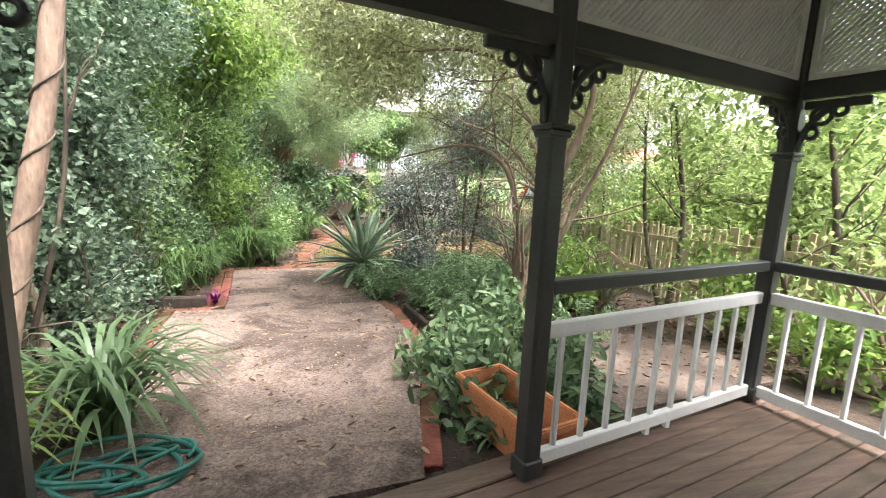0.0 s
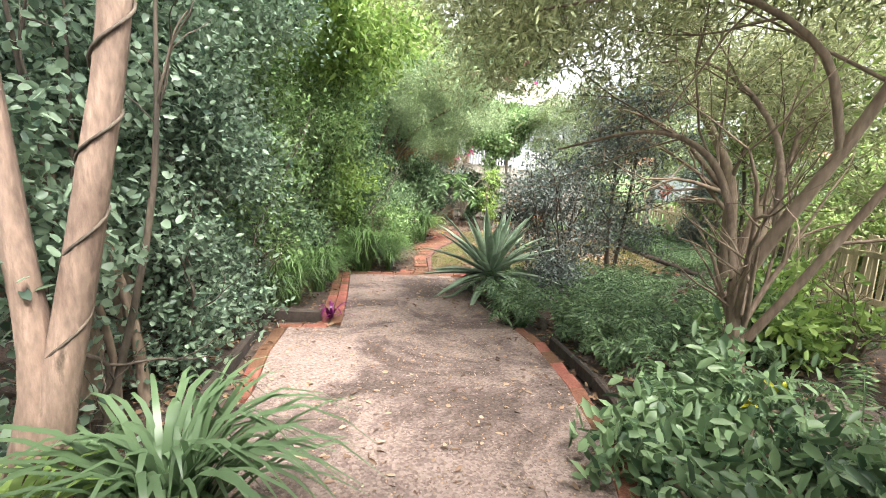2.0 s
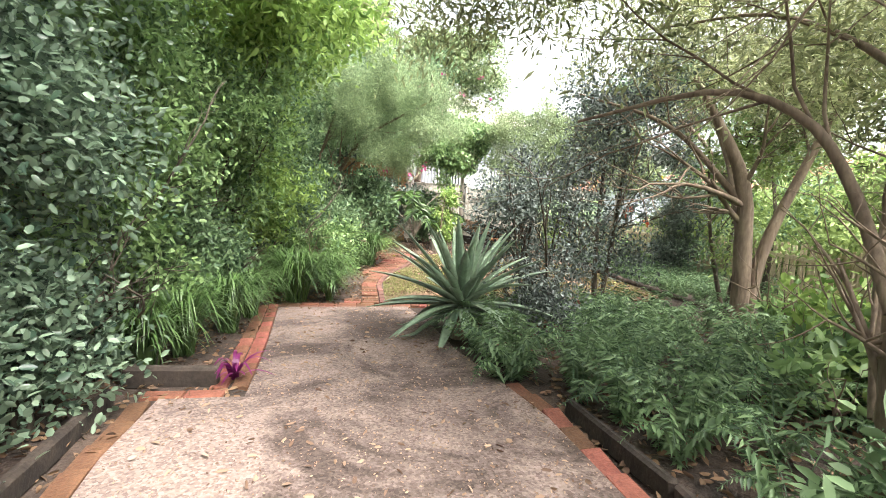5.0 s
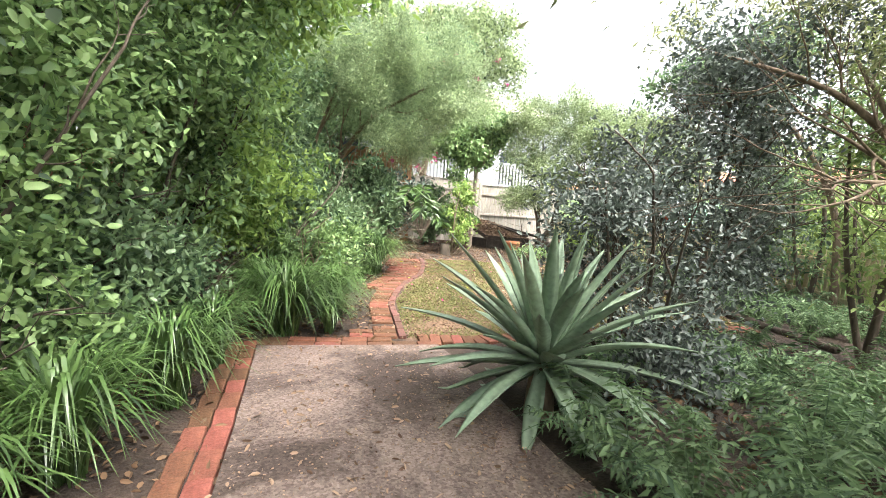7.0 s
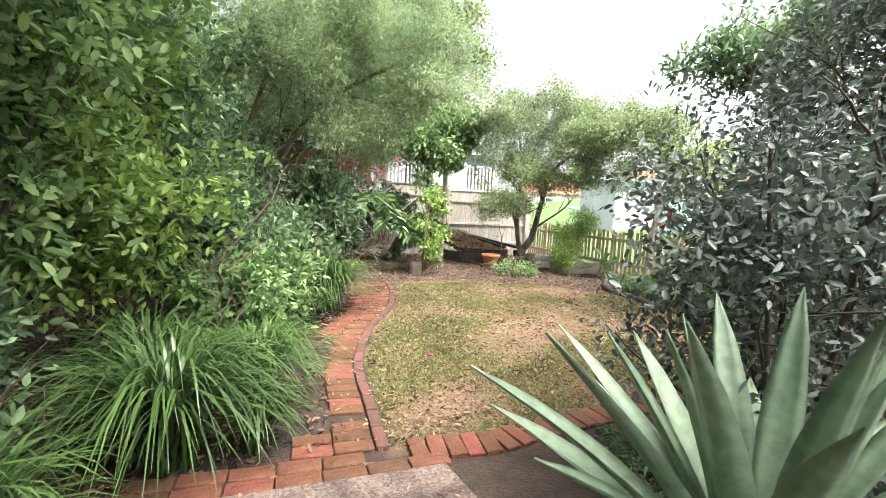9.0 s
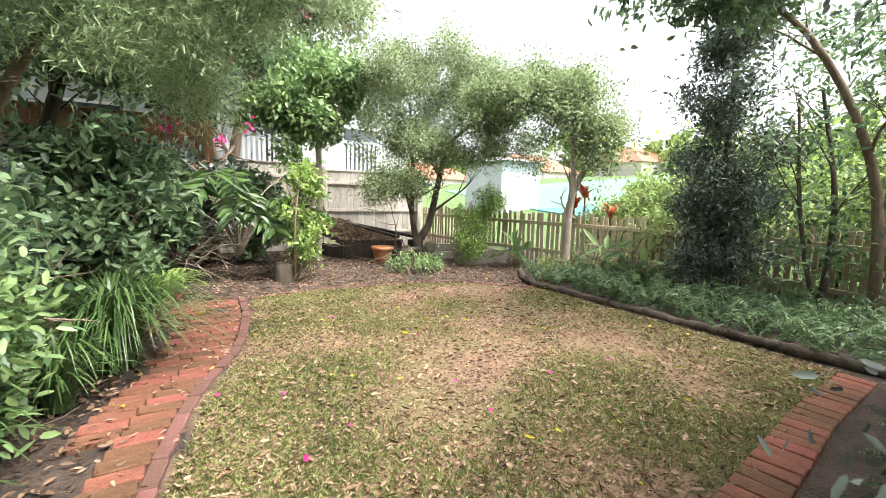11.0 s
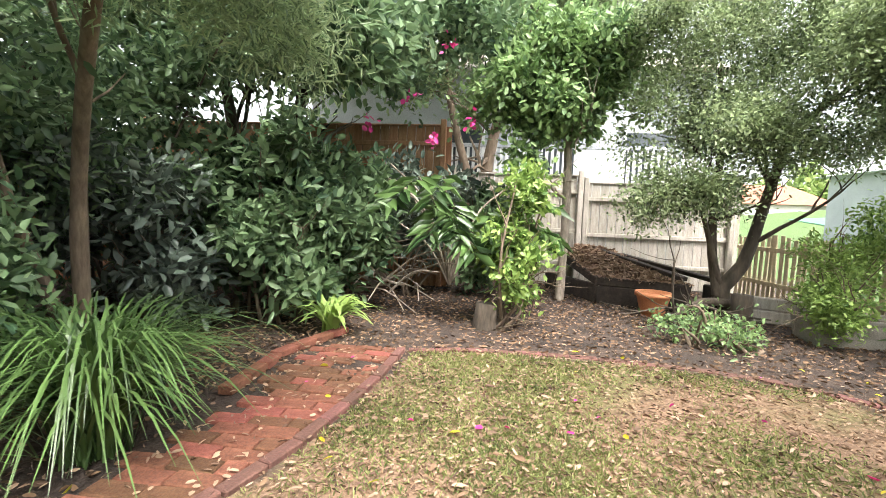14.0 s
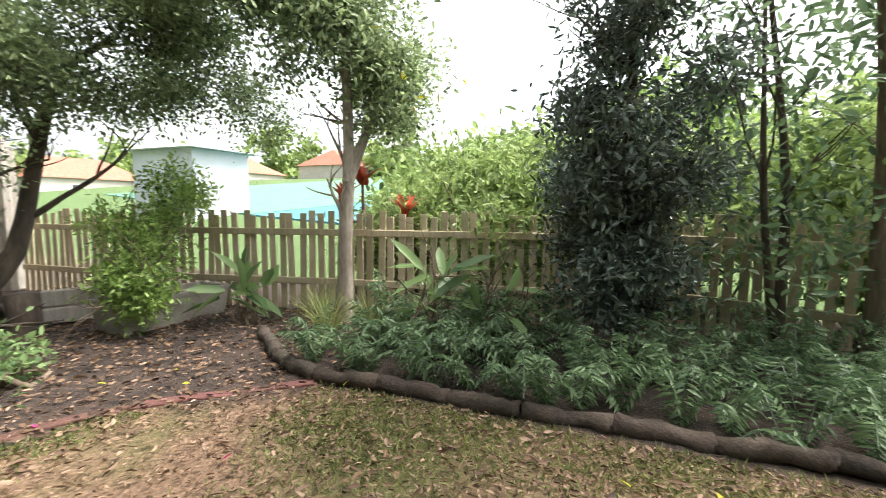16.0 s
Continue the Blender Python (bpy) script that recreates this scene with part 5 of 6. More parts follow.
def fern_bed():
    rng = np.random.default_rng(7)
    k = 0
    for _ in range(600):
        x, y = rng.uniform(0.75, 4.0), rng.uniform(2.9, 6.0)
        if x < 1.12 + max(0, 3.9 - y) * 0.0 and y < 3.7:
            continue
        if math.hypot(x - 0.76, y - 5.36) < 0.34 or (x < 0.95 and y > 5.3) or math.hypot(x - 1.75, y - 5.5) < 0.35:
            continue
        fern(x, y, 9, 0.48, 0.36, 300 + k, 0.09)
        k += 1
        if k > 78:
            break
    for i, (x, y) in enumerate([(1.1, 6.3), (1.5, 6.6), (1.9, 6.7), (2.4, 6.9), (2.9, 7.0), (1.3, 6.75), (1.6, 6.1), (3.5, 7.15), (4.1, 7.2), (0.95, 5.9), (2.2, 6.4)]):
        fern(x, y - 0.12, 10, 0.27, 0.24, 370 + i, 0.075)
    for i, (x, y) in enumerate([(1.35, 3.35), (1.4, 2.9), (1.5, 2.4), (1.4, 2.0), (1.75, 3.2), (1.9, 2.1), (1.25, 3.7), (2.4, 1.9)]):
        fern(x, y, 12, 0.4, 0.34, 380 + i, 0.09)
    for i, y in enumerate(np.arange(7.2, 11.6, 0.23)):
        for x in (4.98 + 0.12 * rng.random(), 5.45 + 0.2 * rng.random(), 5.9 + 0.2 * rng.random()):
            if math.hypot(x - 6.25, y - 9.58) > 0.3:
                fern(x, y + rng.normal() * 0.06, 9, 0.44, 0.32 if x < 5.8 else 0.4, 400 + i * 3 + int(x * 7), 0.085)
    for i, (x, y) in enumerate([(5.35, 11.75), (5.7, 12.1), (5.6, 11.5)]):
        strap_plant("tall_grass", x, y, "tussock of tall fine yellow-green grass", 90, 0.35, 0.55, 0.01, 140 + i, material=GRASS, group="grass tussocks", stiff=0.3)
    for i, (x, y, h, m) in enumerate([(1.2, 1.4, 0.2, MID), (1.4, 1.8, 0.22, MID), (1.1, 1.05, 0.16, MID), (1.65, 1.5, 0.3, MID), (1.9, 1.95, 0.42, MID), (1.5, 1.05, 0.24, MID), (2.6, 3.3, 0.6, GREEN), (3.3, 3.1, 0.8, BRIGHT), (3.5, 3.9, 0.7, BRIGHT), (4.0, 4.8, 0.7, GREEN), (3.9, 0.5, 0.8, BRIGHT), (4.0, 1.9, 0.8, BRIGHT)]):
        z = height(x, y)
        shrub("leafy_plant", (x, y, z), "low broad-leaved green plant in the near bed", [(x, y, z + h * 0.5, 0.36, 0.36, h * 0.5)], 120, 9, (0.08, 0.036), m, 150 + i, 0.09, 0.3, group="low leafy plants", stems=6)
    r2 = np.random.default_rng(3)
    yl = [leaves(r2, np.array([p]).repeat(5, 0) + r2.normal(size=(5, 3)) * 0.012, r2.normal(size=(5, 3)) + [0, -0.5, 0.2], 0.075, 0.032) for p in ((1.68, 1.86, 0.58), (1.95, 2.0, 0.6))]
    tagged(part("yellow_leaves", joined(*yl), YELLOW), "yellowed leaves on the leafy plants", "leaves", kind="stuff")


fern_bed()


def back_garden():
    # citrus-like shrub in two tiers on a bare stem
    bl = [(1.78, 13.3, 0.3, 0.2, 0.2, 0.25), (1.85, 13.4, 0.8, 0.34, 0.28, 0.26), (1.7, 13.5, 1.15, 0.28, 0.26, 0.22), (1.95, 13.5, 1.5, 0.22, 0.2, 0.25)]
    shrub("bright_shrub", (1.65, 13.4, 0), "bright lime-green shrub regrowing from a dark stump", bl, 230, 14, (0.07, 0.037), BRIGHT, 160, 0.09, 0.15, stems=9)
    tagged(smooth(part("tree_stump", tube([(1.5, 13.35, -0.03), (1.5, 13.35, 0.12), (1.52, 13.35, 0.27), (1.52, 13.35, 0.275)], [0.15, 0.125, 0.12, 0.01], 12, 0.05), BARK_DARK)), "dark rotting tree stump in the mulch", "stump")
    bl = [(2.2, 14.9, 2.75, 0.8, 0.7, 0.65), (2.9, 14.9, 3.0, 0.7, 0.7, 0.7), (1.6, 14.8, 2.9, 0.55, 0.6, 0.5), (2.5, 14.9, 3.5, 0.7, 0.6, 0.5)]
    tree("citrus_tree", (2.55, 15.3, 0), "round bright green citrus tree on a pale bare trunk", [([(2.55, 15.3, -0.05), (2.56, 15.2, 1.2), (2.5, 15.0, 2.6)], [0.065, 0.055])], bl, 1200, 22, (0.085, 0.045), BARK_GREY, GREEN, 161, 0.14, 0.25, twigs=6, reach=0.8)
    # leaning multi-trunk tree
    z = 0.0
    stems = [([(4.75, 14.75, -0.05), (4.5, 14.7, 0.35), (4.75, 14.7, 0.75), (4.95, 14.7, 1.6), (5.2, 14.7, 2.4), (5.7, 14.6, 2.9)], [0.11, 0.09, 0.07, 0.05, 0.03]),
             ([(4.45, 14.7, 0.3), (4.35, 14.75, 1.1), (4.4, 14.8, 2.2), (4.3, 14.8, 3.2)], [0.06, 0.05, 0.025]),
             ([(4.5, 14.7, 0.35), (4.2, 14.6, 1.2), (3.9, 14.5, 1.9)], [0.045, 0.03, 0.012]),
             ([(4.7, 14.72, 0.2), (4.1, 14.35, 0.25), (3.6, 13.9, 0.12)], [0.06, 0.045, 0.03])]
    bl = [(4.2, 14.6, 3.2, 1.1, 0.9, 0.8), (5.2, 14.5, 3.4, 1.2, 1.0, 0.8), (3.7, 14.5, 2.6, 0.7, 0.7, 0.6), (6.0, 14.2, 3.0, 0.8, 0.8, 0.7), (3.6, 14.3, 1.55, 0.55, 0.45, 0.32), (4.6, 14.5, 4.0, 1.1, 0.9, 0.6), (5.6, 14.0, 2.35, 0.8, 0.5, 0.45), (6.2, 13.6, 2.6, 0.7, 0.6, 0.5), (4.0, 14.2, 2.1, 0.8, 0.6, 0.5), (5.9, 13.9, 3.5, 1.0, 0.8, 0.6), (3.6, 14.6, 3.4, 0.8, 0.8, 0.7), (6.4, 13.1, 3.3, 0.8, 0.7, 0.5), (5.3, 13.6, 3.0, 0.7, 0.6, 0.4), (4.0, 14.4, 1.65, 0.7, 0.5, 0.45), (4.5, 14.4, 2.3, 0.8, 0.6, 0.45)]
    tree("duranta_tree", (4.75, 14.75, 0), "spreading small-leaved tree with leaning dark trunks", stems, bl, 5200, 23, (0.042, 0.022), BARK_DARK, DURANTA, 162, 0.15, 0.25, twigs=5, reach=0.9, droop=0.25)
    rng = np.random.default_rng(8)
    tagged(part("lilac_flowers", leaves(rng, np.concatenate([np.array(c) + rng.normal(size=(14, 3)) * 0.04 for c in ((5.9, 13.7, 2.6), (5.5, 13.8, 3.3), (6.3, 13.6, 3.2), (5.0, 13.8, 3.4))]), rng.normal(size=(56, 3)), 0.05, 0.035), BLUISH), "small lilac flower clusters on the tree", "flowers", kind="stuff")
    for i, (x, y, h) in enumerate([(3.85, 13.6, 0.4), (3.55, 13.2, 0.28), (3.9, 13.1, 0.25)]):
        shrub("low_regrowth", (x, y, 0), "low green regrowth shoots around the leaning tree", [(x, y, h * 0.5, 0.3, 0.3, h * 0.55)], 32, 14, (0.05, 0.026), GREEN, 170 + i, 0.1, 0.2, group="regrowth shoots", stems=6)
    # tree fork before the paling fence
    bl = [(6.0, 12.4, 2.75, 0.75, 0.6, 0.55), (5.9, 12.8, 3.4, 0.8, 0.7, 0.6), (6.55, 11.95, 2.45, 0.55, 0.45, 0.45), (6.3, 12.2, 3.3, 0.6, 0.5, 0.4)]
    tree("forked_tree", (6.1, 12.1, 0), "grey forked tree trunk with yellowing leaves beside the fence", [([(6.1, 12.1, -0.05), (6.12, 12.1, 0.8), (6.2, 12.1, 1.6), (6.15, 12.1, 2.95)], [0.085, 0.07, 0.055, 0.04]), ([(6.17, 12.1, 1.35), (6.4, 12.0, 1.9), (6.8, 11.9, 2.5)], [0.06, 0.045, 0.02])], bl, 1500, 20, (0.055, 0.027), BARK_GREY, DURANTA, 163, 0.18, 0.2, twigs=4, reach=0.7)
    tagged(part("yellow_leaves", leaves(rng, np.array([(6.7, 11.9, 2.5)]) + rng.normal(size=(26, 3)) * 0.28, rng.normal(size=(26, 3)), 0.11, 0.06), YELLOW), "yellow leaves in the forked tree", "leaves", kind="stuff")
    for x, y, z in ((6.75, 12.55, 1.15), (7.0, 11.9, 1.0), (6.75, 12.3, 1.35)):
        t = thing("red_cordyline", (x, y, 0), "red-leaved cordyline rising behind the paling fence", "plant", "red cordylines")
        for _ in range(22):
            part("leaf", strap_clump(rng, x, y, z, 1, 0.28, 0.36, 0.07, stiff=0.3), REDLEAF, t)
        part("stem", tube([(x, y, -0.02), (x + 0.02, y, 0.6), (x, y, z + 0.05)], [0.025, 0.018], 6), BARK, t)
    for i, (x, y, h) in enumerate([(5.75, 11.0, 0.75), (5.95, 10.6, 0.6), (5.65, 12.9, 0.5)]):
        shrub("ginger_plant", (x, y, 0), "upright broad-leaved ginger plant before the paling fence", [(x, y, h * 0.6, 0.16, 0.16, h * 0.45)], 16, 2, (0.28, 0.085), GREEN, 250 + i, 0.05, 0.2, group="ginger plants", stems=4)
    # shrub masses beyond the fence
    for i, (x, y, r, h) in enumerate([(7.6, 11.2, 0.8, 1.2), (7.9, 10.2, 0.9, 1.3), (8.2, 8.8, 0.9, 1.3), (7.7, 12.4, 0.6, 0.8), (8.8, 11.4, 1.0, 1.3), (7.2, 7.4, 0.8, 1.5), (6.6, 5.2, 1.0, 1.6), (6.3, 3.2, 1.0, 1.6), (6.0, 1.0, 1.0, 1.7), (7.4, 6.2, 1.0, 1.6)]):
        shrub("fence_shrub", (x, y, 0.0), "bright green shrub growing beyond the paling fence", [(x, y, h * 0.75, r, r, h * 0.7), (x + 0.3, y - 0.3, h * 1.1, r * 0.6, r * 0.6, h * 0.5)], 760, 20, (0.075, 0.036), FAR, 180 + i, 0.2, 0.3, group="shrubs beyond the fence", stems=6)
    # big-leaved plant and dark mass under the back trees
    t = thing("philodendron", (1.0, 14.3, 0), "large-leaved dark philodendron arching over cane stems", "plant")
    for i in range(18):
        a = rng.uniform(-0.3, 3.6) + math.pi
        ln = rng.uniform(0.75, 1.3)
        tip = np.array([1.0 + math.cos(a) * ln * 0.8, 14.3 + math.sin(a) * ln * 0.5, 0.5 + rng.uniform(0.5, 1.35)])
        part("stalk", tube(curve([(1.0, 14.3, 0.3), (1.0 + math.cos(a) * ln * 0.35, 14.3 + math.sin(a) * 0.2, tip[2] * 0.75), tip], 8), [0.018, 0.01], 6), BARK_GREY, t)
        lobes = 9
        d = np.array([math.cos(a), math.sin(a) * 0.6, -0.45])
        d /= np.linalg.norm(d)
        s = np.cross(d, [0, 0, 1])
        s /= np.linalg.norm(s)
        at = np.array([tip + d * 0.62 * (q / lobes) for q in range(lobes) for _ in (0, 1)])
        wy = np.array([s * sg + d * (0.35 + 0.1 * q) for q in range(lobes) for sg in (1, -1)])
        ln2 = np.array([0.26 * math.sin(0.5 + 2.4 * q / lobes) + 0.05 for q in range(lobes) for _ in (0, 1)])
        v, f = leaves(rng, at, wy, 0.36, 0.1, 0.1, 0.25)
        part("leaf", (v, f), LILY, t)
    canes = []
    for i in range(46):
        a = rng.uniform(0, 2 * math.pi)
        c = np.array([0.1 + rng.normal() * 0.25, 14.1 + rng.normal() * 0.2, 0.25 + rng.random() * 0.2])
        e = c + np.array([math.cos(a) * 0.9, -abs(math.sin(a)) * 0.6, rng.uniform(-0.25, 0.55)])
        e[2] = max(e[2], 0.03)
        canes.append(tube(curve([c, (c + e) / 2 + [0, 0, 0.12], e], 7), [0.014, 0.006], 5))
    tagged(part("dead_canes", joined(*canes), BARK_GREY), "pile of dry grey cane stems under the plants", "canes", kind="stuff")
    for i, (x, y, h, r, m) in enumerate([(-0.75, 13.0, 1.1, 0.5, MID), (-0.2, 13.7, 1.2, 0.55, MID), (-1.3, 13.4, 1.3, 0.6, MID), (0.3, 15.0, 1.4, 0.7, DARK), (1.2, 15.4, 1.2, 0.6, MID), (-1.8, 12.4, 1.0, 0.6, DARK), (-0.45, 13.15, 1.7, 0.4, MID)]):
        shrub("back_shrub", (x, y, 0), "broad-leaved shrub in the mulched back bed", [(x, y, h, r, r, 0.6), (x + 0.2, y, h * 0.65, r * 0.7, r * 0.7, 0.45)], 260, 18, (0.11, 0.05), m, 190 + i, 0.13, 0.3, group="back bed shrubs", stems=5)


back_garden()


# ---- garden objects ----
def raised_bed():
    t = thing("raised_bed", (3.1, 15.6, 0), "sloping dark timber raised bed heaped with dry leaves", "garden bed")
    n0, n1, f0, f1 = Vector((3.06, 15.21, 0.33)), Vector((4.18, 14.84, 0.33)), Vector((2.50, 16.60, 0.73)), Vector((3.44, 16.60, 0.68))
    for a, b in ((n0, n1), (n1, f1), (f0, n0)):
        part("side_board", between(a, b, 0.07, 0.12, 0.012), TIMBER_DARK, t)
        # dark board below each side, standing in for the shadow under the open bed
        m0, m1 = a.copy(), b.copy()
        m0.z, m1.z = 0.12, 0.15
        part("lower_board", between(m0, m1, 0.06, 0.28, 0.012), TIMBER_DARK, t)
    b = bmesh.new()
    q = [b.verts.new(v + Vector((0, 0, 0.035))) for v in (n0, n1, f1, f0)]
    b.faces.new(q)
    bmesh.ops.subdivide_edges(b, edges=b.edges[:], cuts=14, use_grid_fill=True)
    for v in b.verts:
        v.co.z += noise.noise(v.co * 4) * 0.03
    part("leaf_fill", b, SOIL, t)
    rng = np.random.default_rng(9)
    u, w = rng.random(4500), rng.random(4500)
    P = ((1 - u) * (1 - w))[:, None] * np.array(n0) + (u * (1 - w))[:, None] * np.array(n1) + (u * w)[:, None] * np.array(f1) + ((1 - u) * w)[:, None] * np.array(f0)
    P[:, 2] += 0.05 + rng.random(4500) * 0.02
    wy = rng.normal(size=(4500, 3)) * [1, 1, 0.15]
    tagged(part("dry_leaves", leaves(rng, P, wy, 0.09, 0.045), LITTER_PALE), "pale dry leaves heaped on the raised bed", "leaves", kind="stuff")
    for a, b2, nm in (((3.2, 16.7, 0.74), (4.15, 14.95, 0.45), "upper"), ((3.75, 16.6, 0.62), (4.75, 15.1, 0.40), "lower")):
        ob = part("plank", between(a, b2, 0.12, 0.06, 0.01), TIMBER_DARK)
        tagged(ob, "loose weathered plank resting on the raised bed", "plank", "loose planks")
    ob = part("support_block", box((0.2, 0.25, 0.36), pose(4.65, 15.2, 0.17), 0.015), TIMBER_DARK)
    tagged(ob, "dark timber block under the loose plank", "block")
    wall = thing("retaining_sleepers", (5.15, 14.5, 0), "grey timber sleepers stacked as a low retaining wall", "retaining wall")
    for z in (0.08, 0.245):
        part("sleeper", between((4.85, 14.62, z), (5.6, 14.25, z), 0.08, 0.155, 0.012), TIMBER_GREY, wall)
    ob = part("old_stump", tube([(4.62, 14.42, -0.03), (4.62, 14.42, 0.2), (4.62, 14.42, 0.36), (4.62, 14.42, 0.365)], [0.13, 0.12, 0.12, 0.01], 10, 0.05), BARK_DARK)
    tagged(smooth(ob), "dark cut stump beside the leaning trunks", "stump")


def lathe(profile, x, y, z, sides=24):
    b = bmesh.new()
    rings = [[b.verts.new((x + r * math.cos(a), y + r * math.sin(a), z + h)) for a in np.linspace(0, 2 * math.pi, sides, endpoint=False)] for r, h in profile]
    for p, q in zip(rings, rings[1:]):
        for j in range(sides):
            b.faces.new((p[j], p[(j + 1) % sides], q[(j + 1) % sides], q[j]))
    b.faces.new(rings[0][::-1])
    b.faces.new(rings[-1])
    bmesh.ops.recalc_face_normals(b, faces=b.faces[:])
    return b


def trough(corners_mid, long, wide, tall, turn, material, taper=0.84, wall=0.03):
    """A hollow tapered planter with a rim."""
    x, y, z = corners_mid
    b = bmesh.new()

    def ring(l, w, h):
        return [b.verts.new(v) for v in ((-l / 2, -w / 2, h), (l / 2, -w / 2, h), (l / 2, w / 2, h), (-l / 2, w / 2, h))]
    rs = [ring(long * taper, wide * taper, 0), ring(long * 0.97, wide * 0.96, tall - 0.045), ring(long, wide, tall - 0.04), ring(long, wide, tall), ring(long - 2 * wall, wide - 2 * wall, tall), ring(long * taper - 2 * wall, wide * taper - 2 * wall, 0.04)]
    for p, q in zip(rs, rs[1:]):
        for j in range(4):
            b.faces.new((p[j], p[(j + 1) % 4], q[(j + 1) % 4], q[j]))
    b.faces.new(rs[0][::-1])
    b.faces.new(rs[-1])
    bmesh.ops.recalc_face_normals(b, faces=b.faces[:])
    bmesh.ops.bevel(b, geom=b.edges[:], offset=0.007, segments=2, affect='EDGES')
    b.transform(pose(x, y, z, 0, 0, turn))
    return b


def pots():
    p = thing("terracotta_planter", (1.12, 0.82, height(0, 0.8)), "empty rectangular terracotta planter beside the porch", "planter")
    z = height(0, 0.85)
    part("body", trough((1.17, 0.66, z - 0.005), 0.72, 0.34, 0.27, 104, TERRACOTTA), TERRACOTTA, p)
    part("soil", box((0.54, 0.2, 0.02), pose(1.17, 0.66, z + 0.1, 0, 0, 104), 0.004), SOIL, p)
    c = thing("concrete_trough", (5.5, 13.45, 0), "long grey concrete planter trough on the mulch", "planter")
    part("body", trough((5.42, 13.72, -0.005), 1.12, 0.46, 0.3, -2, CONCRETE_GREY, 0.9, 0.04), CONCRETE_GREY, c)
    part("soil", box((0.91, 0.3, 0.02), pose(5.42, 13.72, 0.23, 0, 0, -2), 0.004), SOIL, c)
    bl = [(5.2, 13.7, 0.85, 0.42, 0.32, 0.38), (5.0, 13.5, 0.42, 0.26, 0.22, 0.26), (5.45, 13.75, 1.05, 0.33, 0.28, 0.3)]
    shrub("trough_shrub", (5.3, 13.72, 0.24), "feathery bright green shrub growing in the trough", bl, 420, 22, (0.05, 0.02), BRIGHT, 210, 0.1, 0.2, stems=8)
    prof = [(0.125, 0), (0.16, 0.1), (0.2, 0.26), (0.225, 0.27), (0.225, 0.32), (0.195, 0.32), (0.17, 0.2)]
    pot = part("round_pot", lathe(prof, 3.62, 14.55, -0.005), TERRACOTTA)
    tagged(smooth(pot), "round terracotta pot beside the raised bed", "pot")
    # garden hose coils
    u = np.linspace(0, 1, 260)
    a = u * 2 * math.pi * 6.4
    r = 0.17 + 0.08 * np.sin(a * 0.43) + 0.05 * np.sin(a * 1.7 + 1)
    hx, hy = -0.72 + r * np.cos(a) * 1.25 + 0.12 * np.sin(u * 11), 0.66 + r * np.sin(a) * 0.8 + 0.07 * np.cos(u * 9)
    hz = np.array([height(0, y) for y in hy]) + 0.05 + 0.03 * u + 0.018 * np.sin(a * 2.3)
    tagged(smooth(part("garden_hose", tube(np.stack([hx, hy, hz], axis=1), [0.011, 0.011], 7), HOSE)), "tangled coil of dark green garden hose on the concrete", "hose")
    # water pipe standing in the back bed, hose tap
    tagged(part("tap_post", box((0.09, 0.09, 0.75), pose(2.85, 16.4, 0.6), 0.01), TIMBER_GREY), "short timber tap post by the back fence", "post")


raised_bed()
pots()


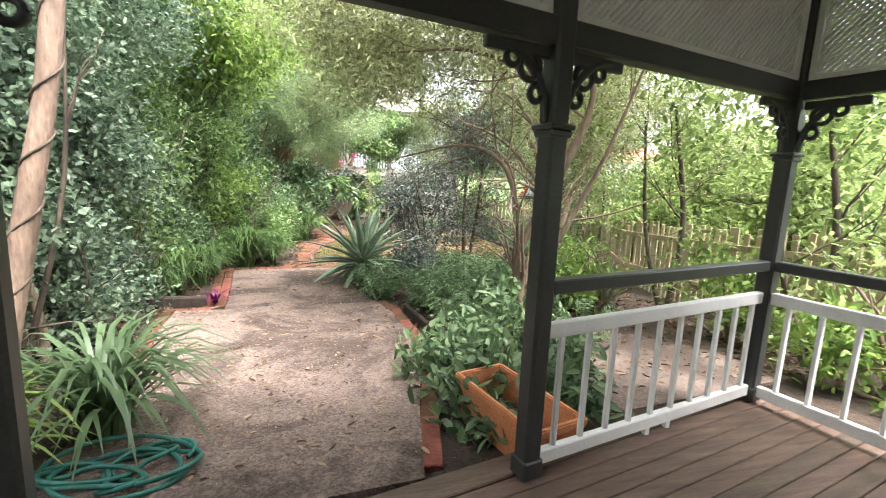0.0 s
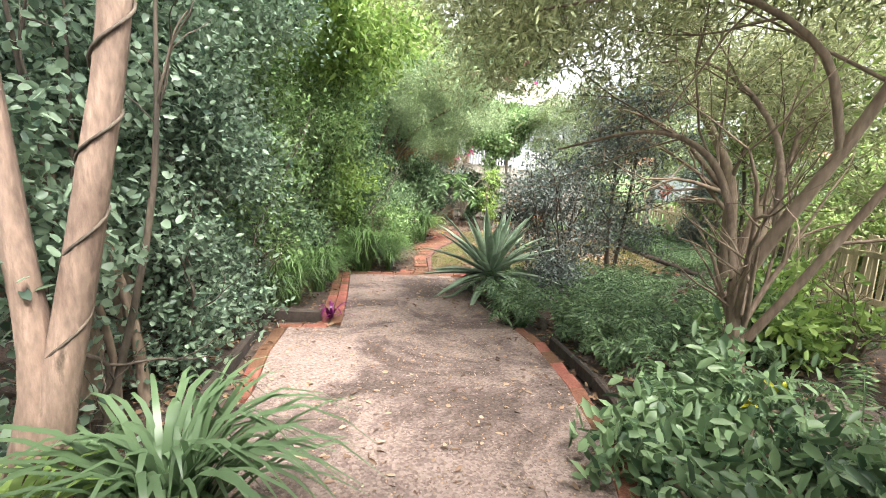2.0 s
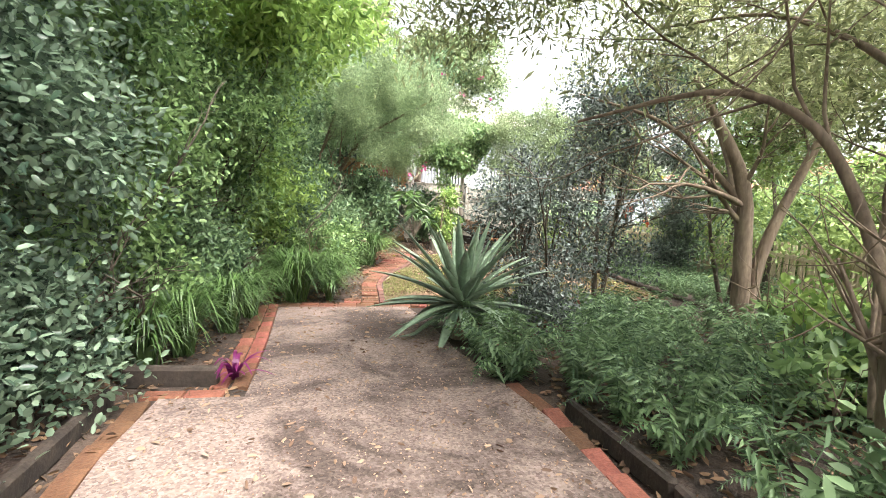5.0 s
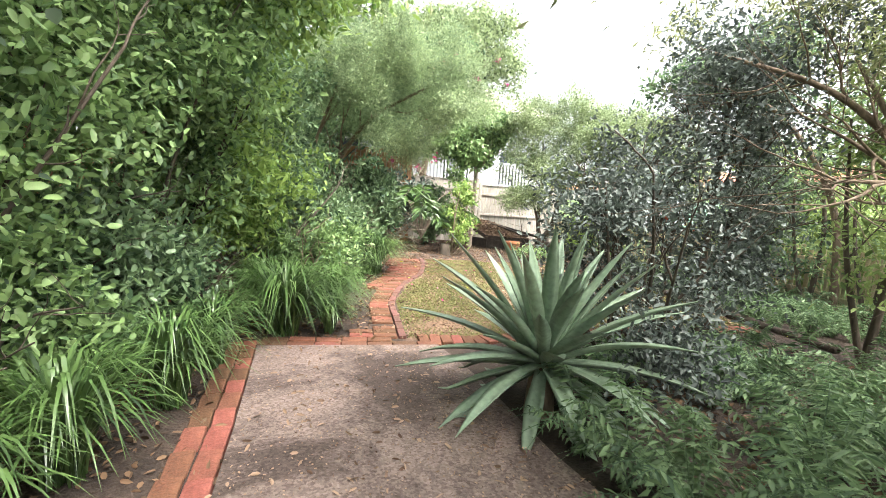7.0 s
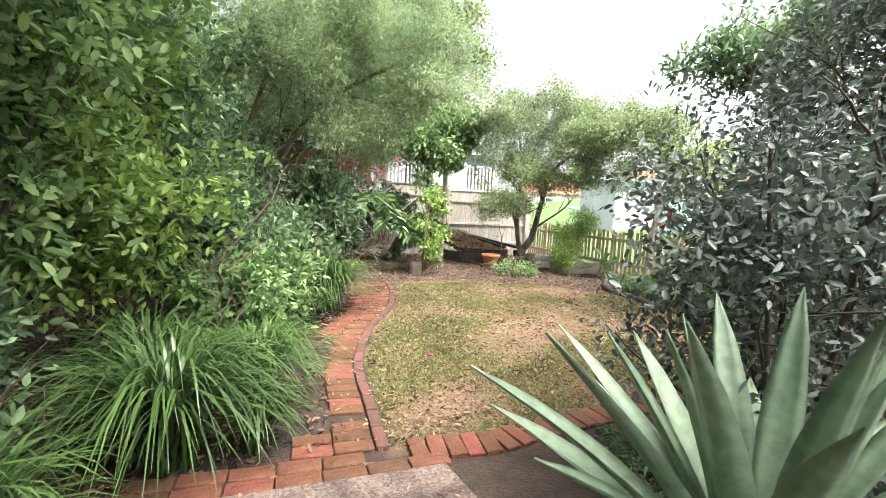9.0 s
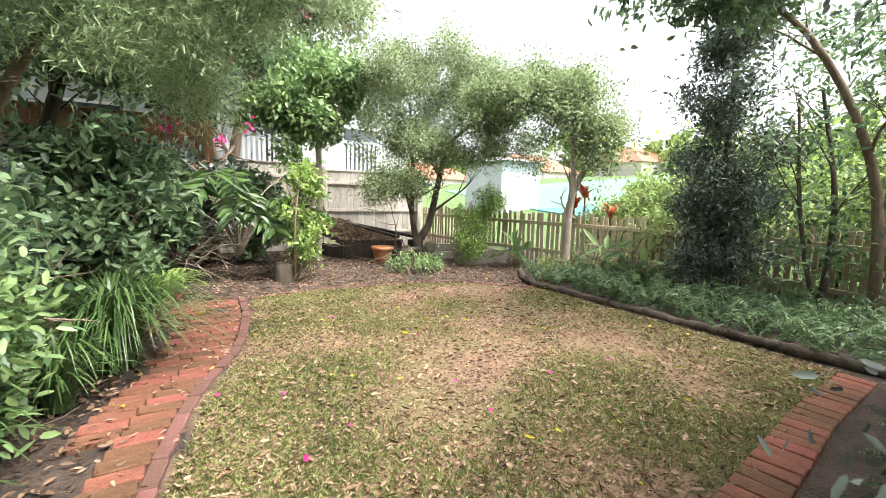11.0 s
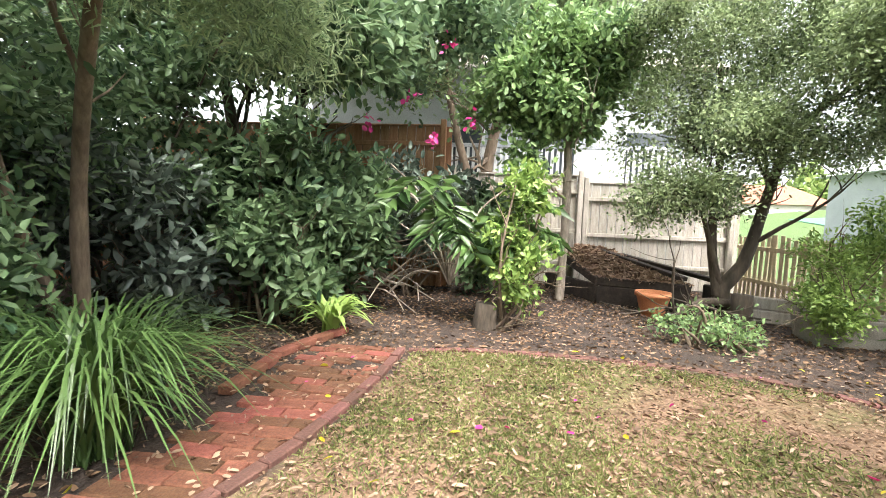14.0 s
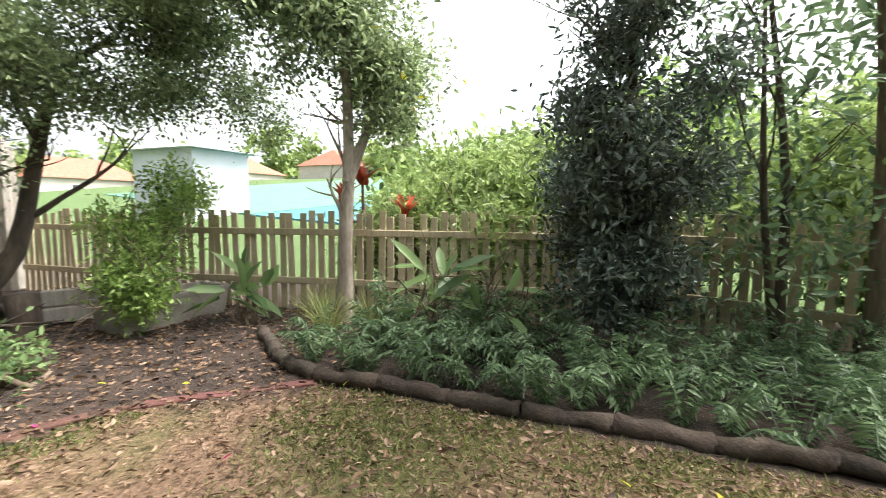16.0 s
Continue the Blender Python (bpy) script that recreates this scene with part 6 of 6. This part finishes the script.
# ---- fallen leaves, grass and stones ----
def scatter():
    rng = np.random.default_rng(17)

    def strew(name, count, area, length, width, material, label, lift=0.012, ring=None, flat=0.12, category="leaves", drop=None):
        x = rng.uniform(area[0], area[1], count)
        y = rng.uniform(area[2], area[3], count)
        keep = np.ones(count, dtype=bool)
        if ring:
            keep &= inside(x, y, ring)
        if drop:
            for q in drop:
                keep &= ~inside(x, y, q)
        x, y = x[keep], y[keep]
        z = np.clip(0.06 * (6.7 - y), 0, 0.40) + lift + rng.random(len(x)) * 0.012
        wy = rng.normal(size=(len(x), 3)) * [1, 1, flat]
        tagged(part(name, leaves(rng, np.stack([x, y, z], axis=1), wy, length, width, 0.3, 0.1), material), label, category, kind="stuff")

    strew("lawn_litter", 20000, (0, 4.9, 7, 12.6), 0.03, 0.011, LITTER_PALE, "pale dry leaves scattered over the lawn", ring=LAWN)
    strew("lawn_litter_brown", 15000, (0, 4.9, 7, 12.6), 0.03, 0.013, LITTER, "brown dry leaves scattered over the lawn", ring=LAWN)
    strew("large_lawn_leaves", 1300, (0, 4.9, 7, 12.6), 0.06, 0.022, LITTER_PALE, "larger pale dry leaves lying on the lawn", lift=0.018, ring=LAWN)
    strew("large_brown_leaves", 900, (0, 4.9, 7, 12.6), 0.06, 0.024, LITTER, "larger brown dry leaves lying on the lawn", lift=0.018, ring=LAWN)
    strew("path_litter", 700, (-1.3, 1.0, 0.5, 6.7), 0.05, 0.02, LITTER_PALE, "dry leaves fallen on the concrete path", lift=0.038, ring=SLAB)
    strew("path_grit", 6000, (-1.3, 1.0, 0.5, 6.7), 0.014, 0.009, LITTER_PALE, "fine grit and leaf scraps on the concrete path", lift=0.036, ring=SLAB)
    strew("brick_litter", 600, (-0.4, 0.8, 7.0, 12.4), 0.045, 0.018, LITTER_PALE, "dry leaves lying on the brick path", lift=0.03, drop=[LAWN])
    strew("bed_litter", 12000, (-3.5, 6.5, 11.3, 16.8), 0.05, 0.024, LITTER, "brown leaf litter over the mulched back bed", drop=[LAWN])
    strew("bed_litter_pale", 9000, (-3.5, 6.5, 11.3, 16.8), 0.045, 0.015, LITTER_PALE, "pale leaf litter over the mulched back bed", drop=[LAWN])
    strew("hedge_litter", 8000, (-3.2, -0.1, 0.5, 12.5), 0.055, 0.026, LITTER, "brown leaf litter under the hedge", drop=[SLAB, LAWN])
    strew("fern_litter", 4500, (1.05, 4.5, 1.0, 7.0), 0.06, 0.03, LITTER, "brown leaf litter under the ferns", drop=[SLAB])
    strew("yellow_litter", 44, (-0.3, 4.8, 7.2, 12.6), 0.06, 0.026, YELLOW, "yellow fallen leaves on lawn and path", lift=0.03)
    strew("pink_petals", 30, (0.2, 4.6, 8.5, 12.3), 0.045, 0.035, PINK, "pink fallen petals on the lawn", lift=0.02, category="petals")
    # grass blades
    n = 150000
    x, y = rng.uniform(0, 4.9, n), rng.uniform(7, 12.6, n)
    dens = np.array([noise.noise((a * 0.9, b * 0.9, 5.0)) for a, b in zip(x, y)])
    keep = inside(x, y, LAWN) & (dens + rng.random(n) * 0.55 + 0.2 * (np.hypot((x - 2.9) * 0.9, (y - 9.4) * 0.8) - 1.75) > 0.22)
    x, y = x[keep], y[keep]
    at = np.stack([x, y, np.zeros(len(x)) - 0.004], axis=1)
    wy = rng.normal(size=(len(x), 3)) * [0.8, 0.8, 0.2] + [0, 0, 0.75]
    tagged(part("grass", leaves(rng, at, wy, 0.05, 0.008), GRASS), "short patchy yellow-green lawn grass", "grass", kind="stuff")


scatter()


def far_woods():
    rng = np.random.default_rng(23)
    blobs = []
    for i in range(60):
        a = radians(rng.uniform(-25, 160))
        d = rng.uniform(60, 95)
        x, y = 6 + d * math.cos(a), 8 + d * math.sin(a)
        g = min(max((x - 8.2) * 0.11, 0), 5.5)
        blobs.append((x, y, g + rng.uniform(1, 3.2), rng.uniform(3, 7), rng.uniform(3, 7), rng.uniform(2.2, 4.2)))
    tagged(part("distant_trees", crown(rng, blobs, 2600, 18, 0.9, 0.6, 0.9, 0.5, 0, -2), FAR), "distant band of green trees on the slope", "trees", kind="stuff")
    near = [(12.0, 9.0, 1.5, 1.6, 2.0, 1.5), (13.5, 5.0, 1.8, 2.0, 2.2, 1.8), (13.0, 1.0, 2.0, 2.0, 2.4, 2.0), (11.0, 13.2, 0.9, 1.0, 1.0, 0.8), (12.5, -3.0, 2.0, 2.0, 2.4, 2.2), (16, 11, 1.6, 2.0, 2.0, 1.4)]
    for i, bl in enumerate(near):
        x, y = bl[:2]
        g = max((x - 8.2) * 0.11, 0)
        shrub("neighbour_bush", (x, y, g), "bright leafy bush in the neighbouring yard", [bl, (x + 1, y - 0.8, bl[2] + 0.6, 1.2, 1.2, 1.0)], 420, 20, (0.2, 0.1), FAR if i % 2 else BRIGHT, 240 + i, 0.3, 0.4, group="neighbouring bushes", stems=6)
    bl = [(-6.8, y, 3.6, 1.8, 1.9, 2.6) for y in (0, 3.5, 7, 10.5, 14)]
    tagged(part("boundary_trees", crown(rng, bl, 2400, 18, 0.16, 0.08, 0.3, 0.4), MID), "band of tall trees beyond the side fence", "trees", kind="stuff")


far_woods()
brickwork()
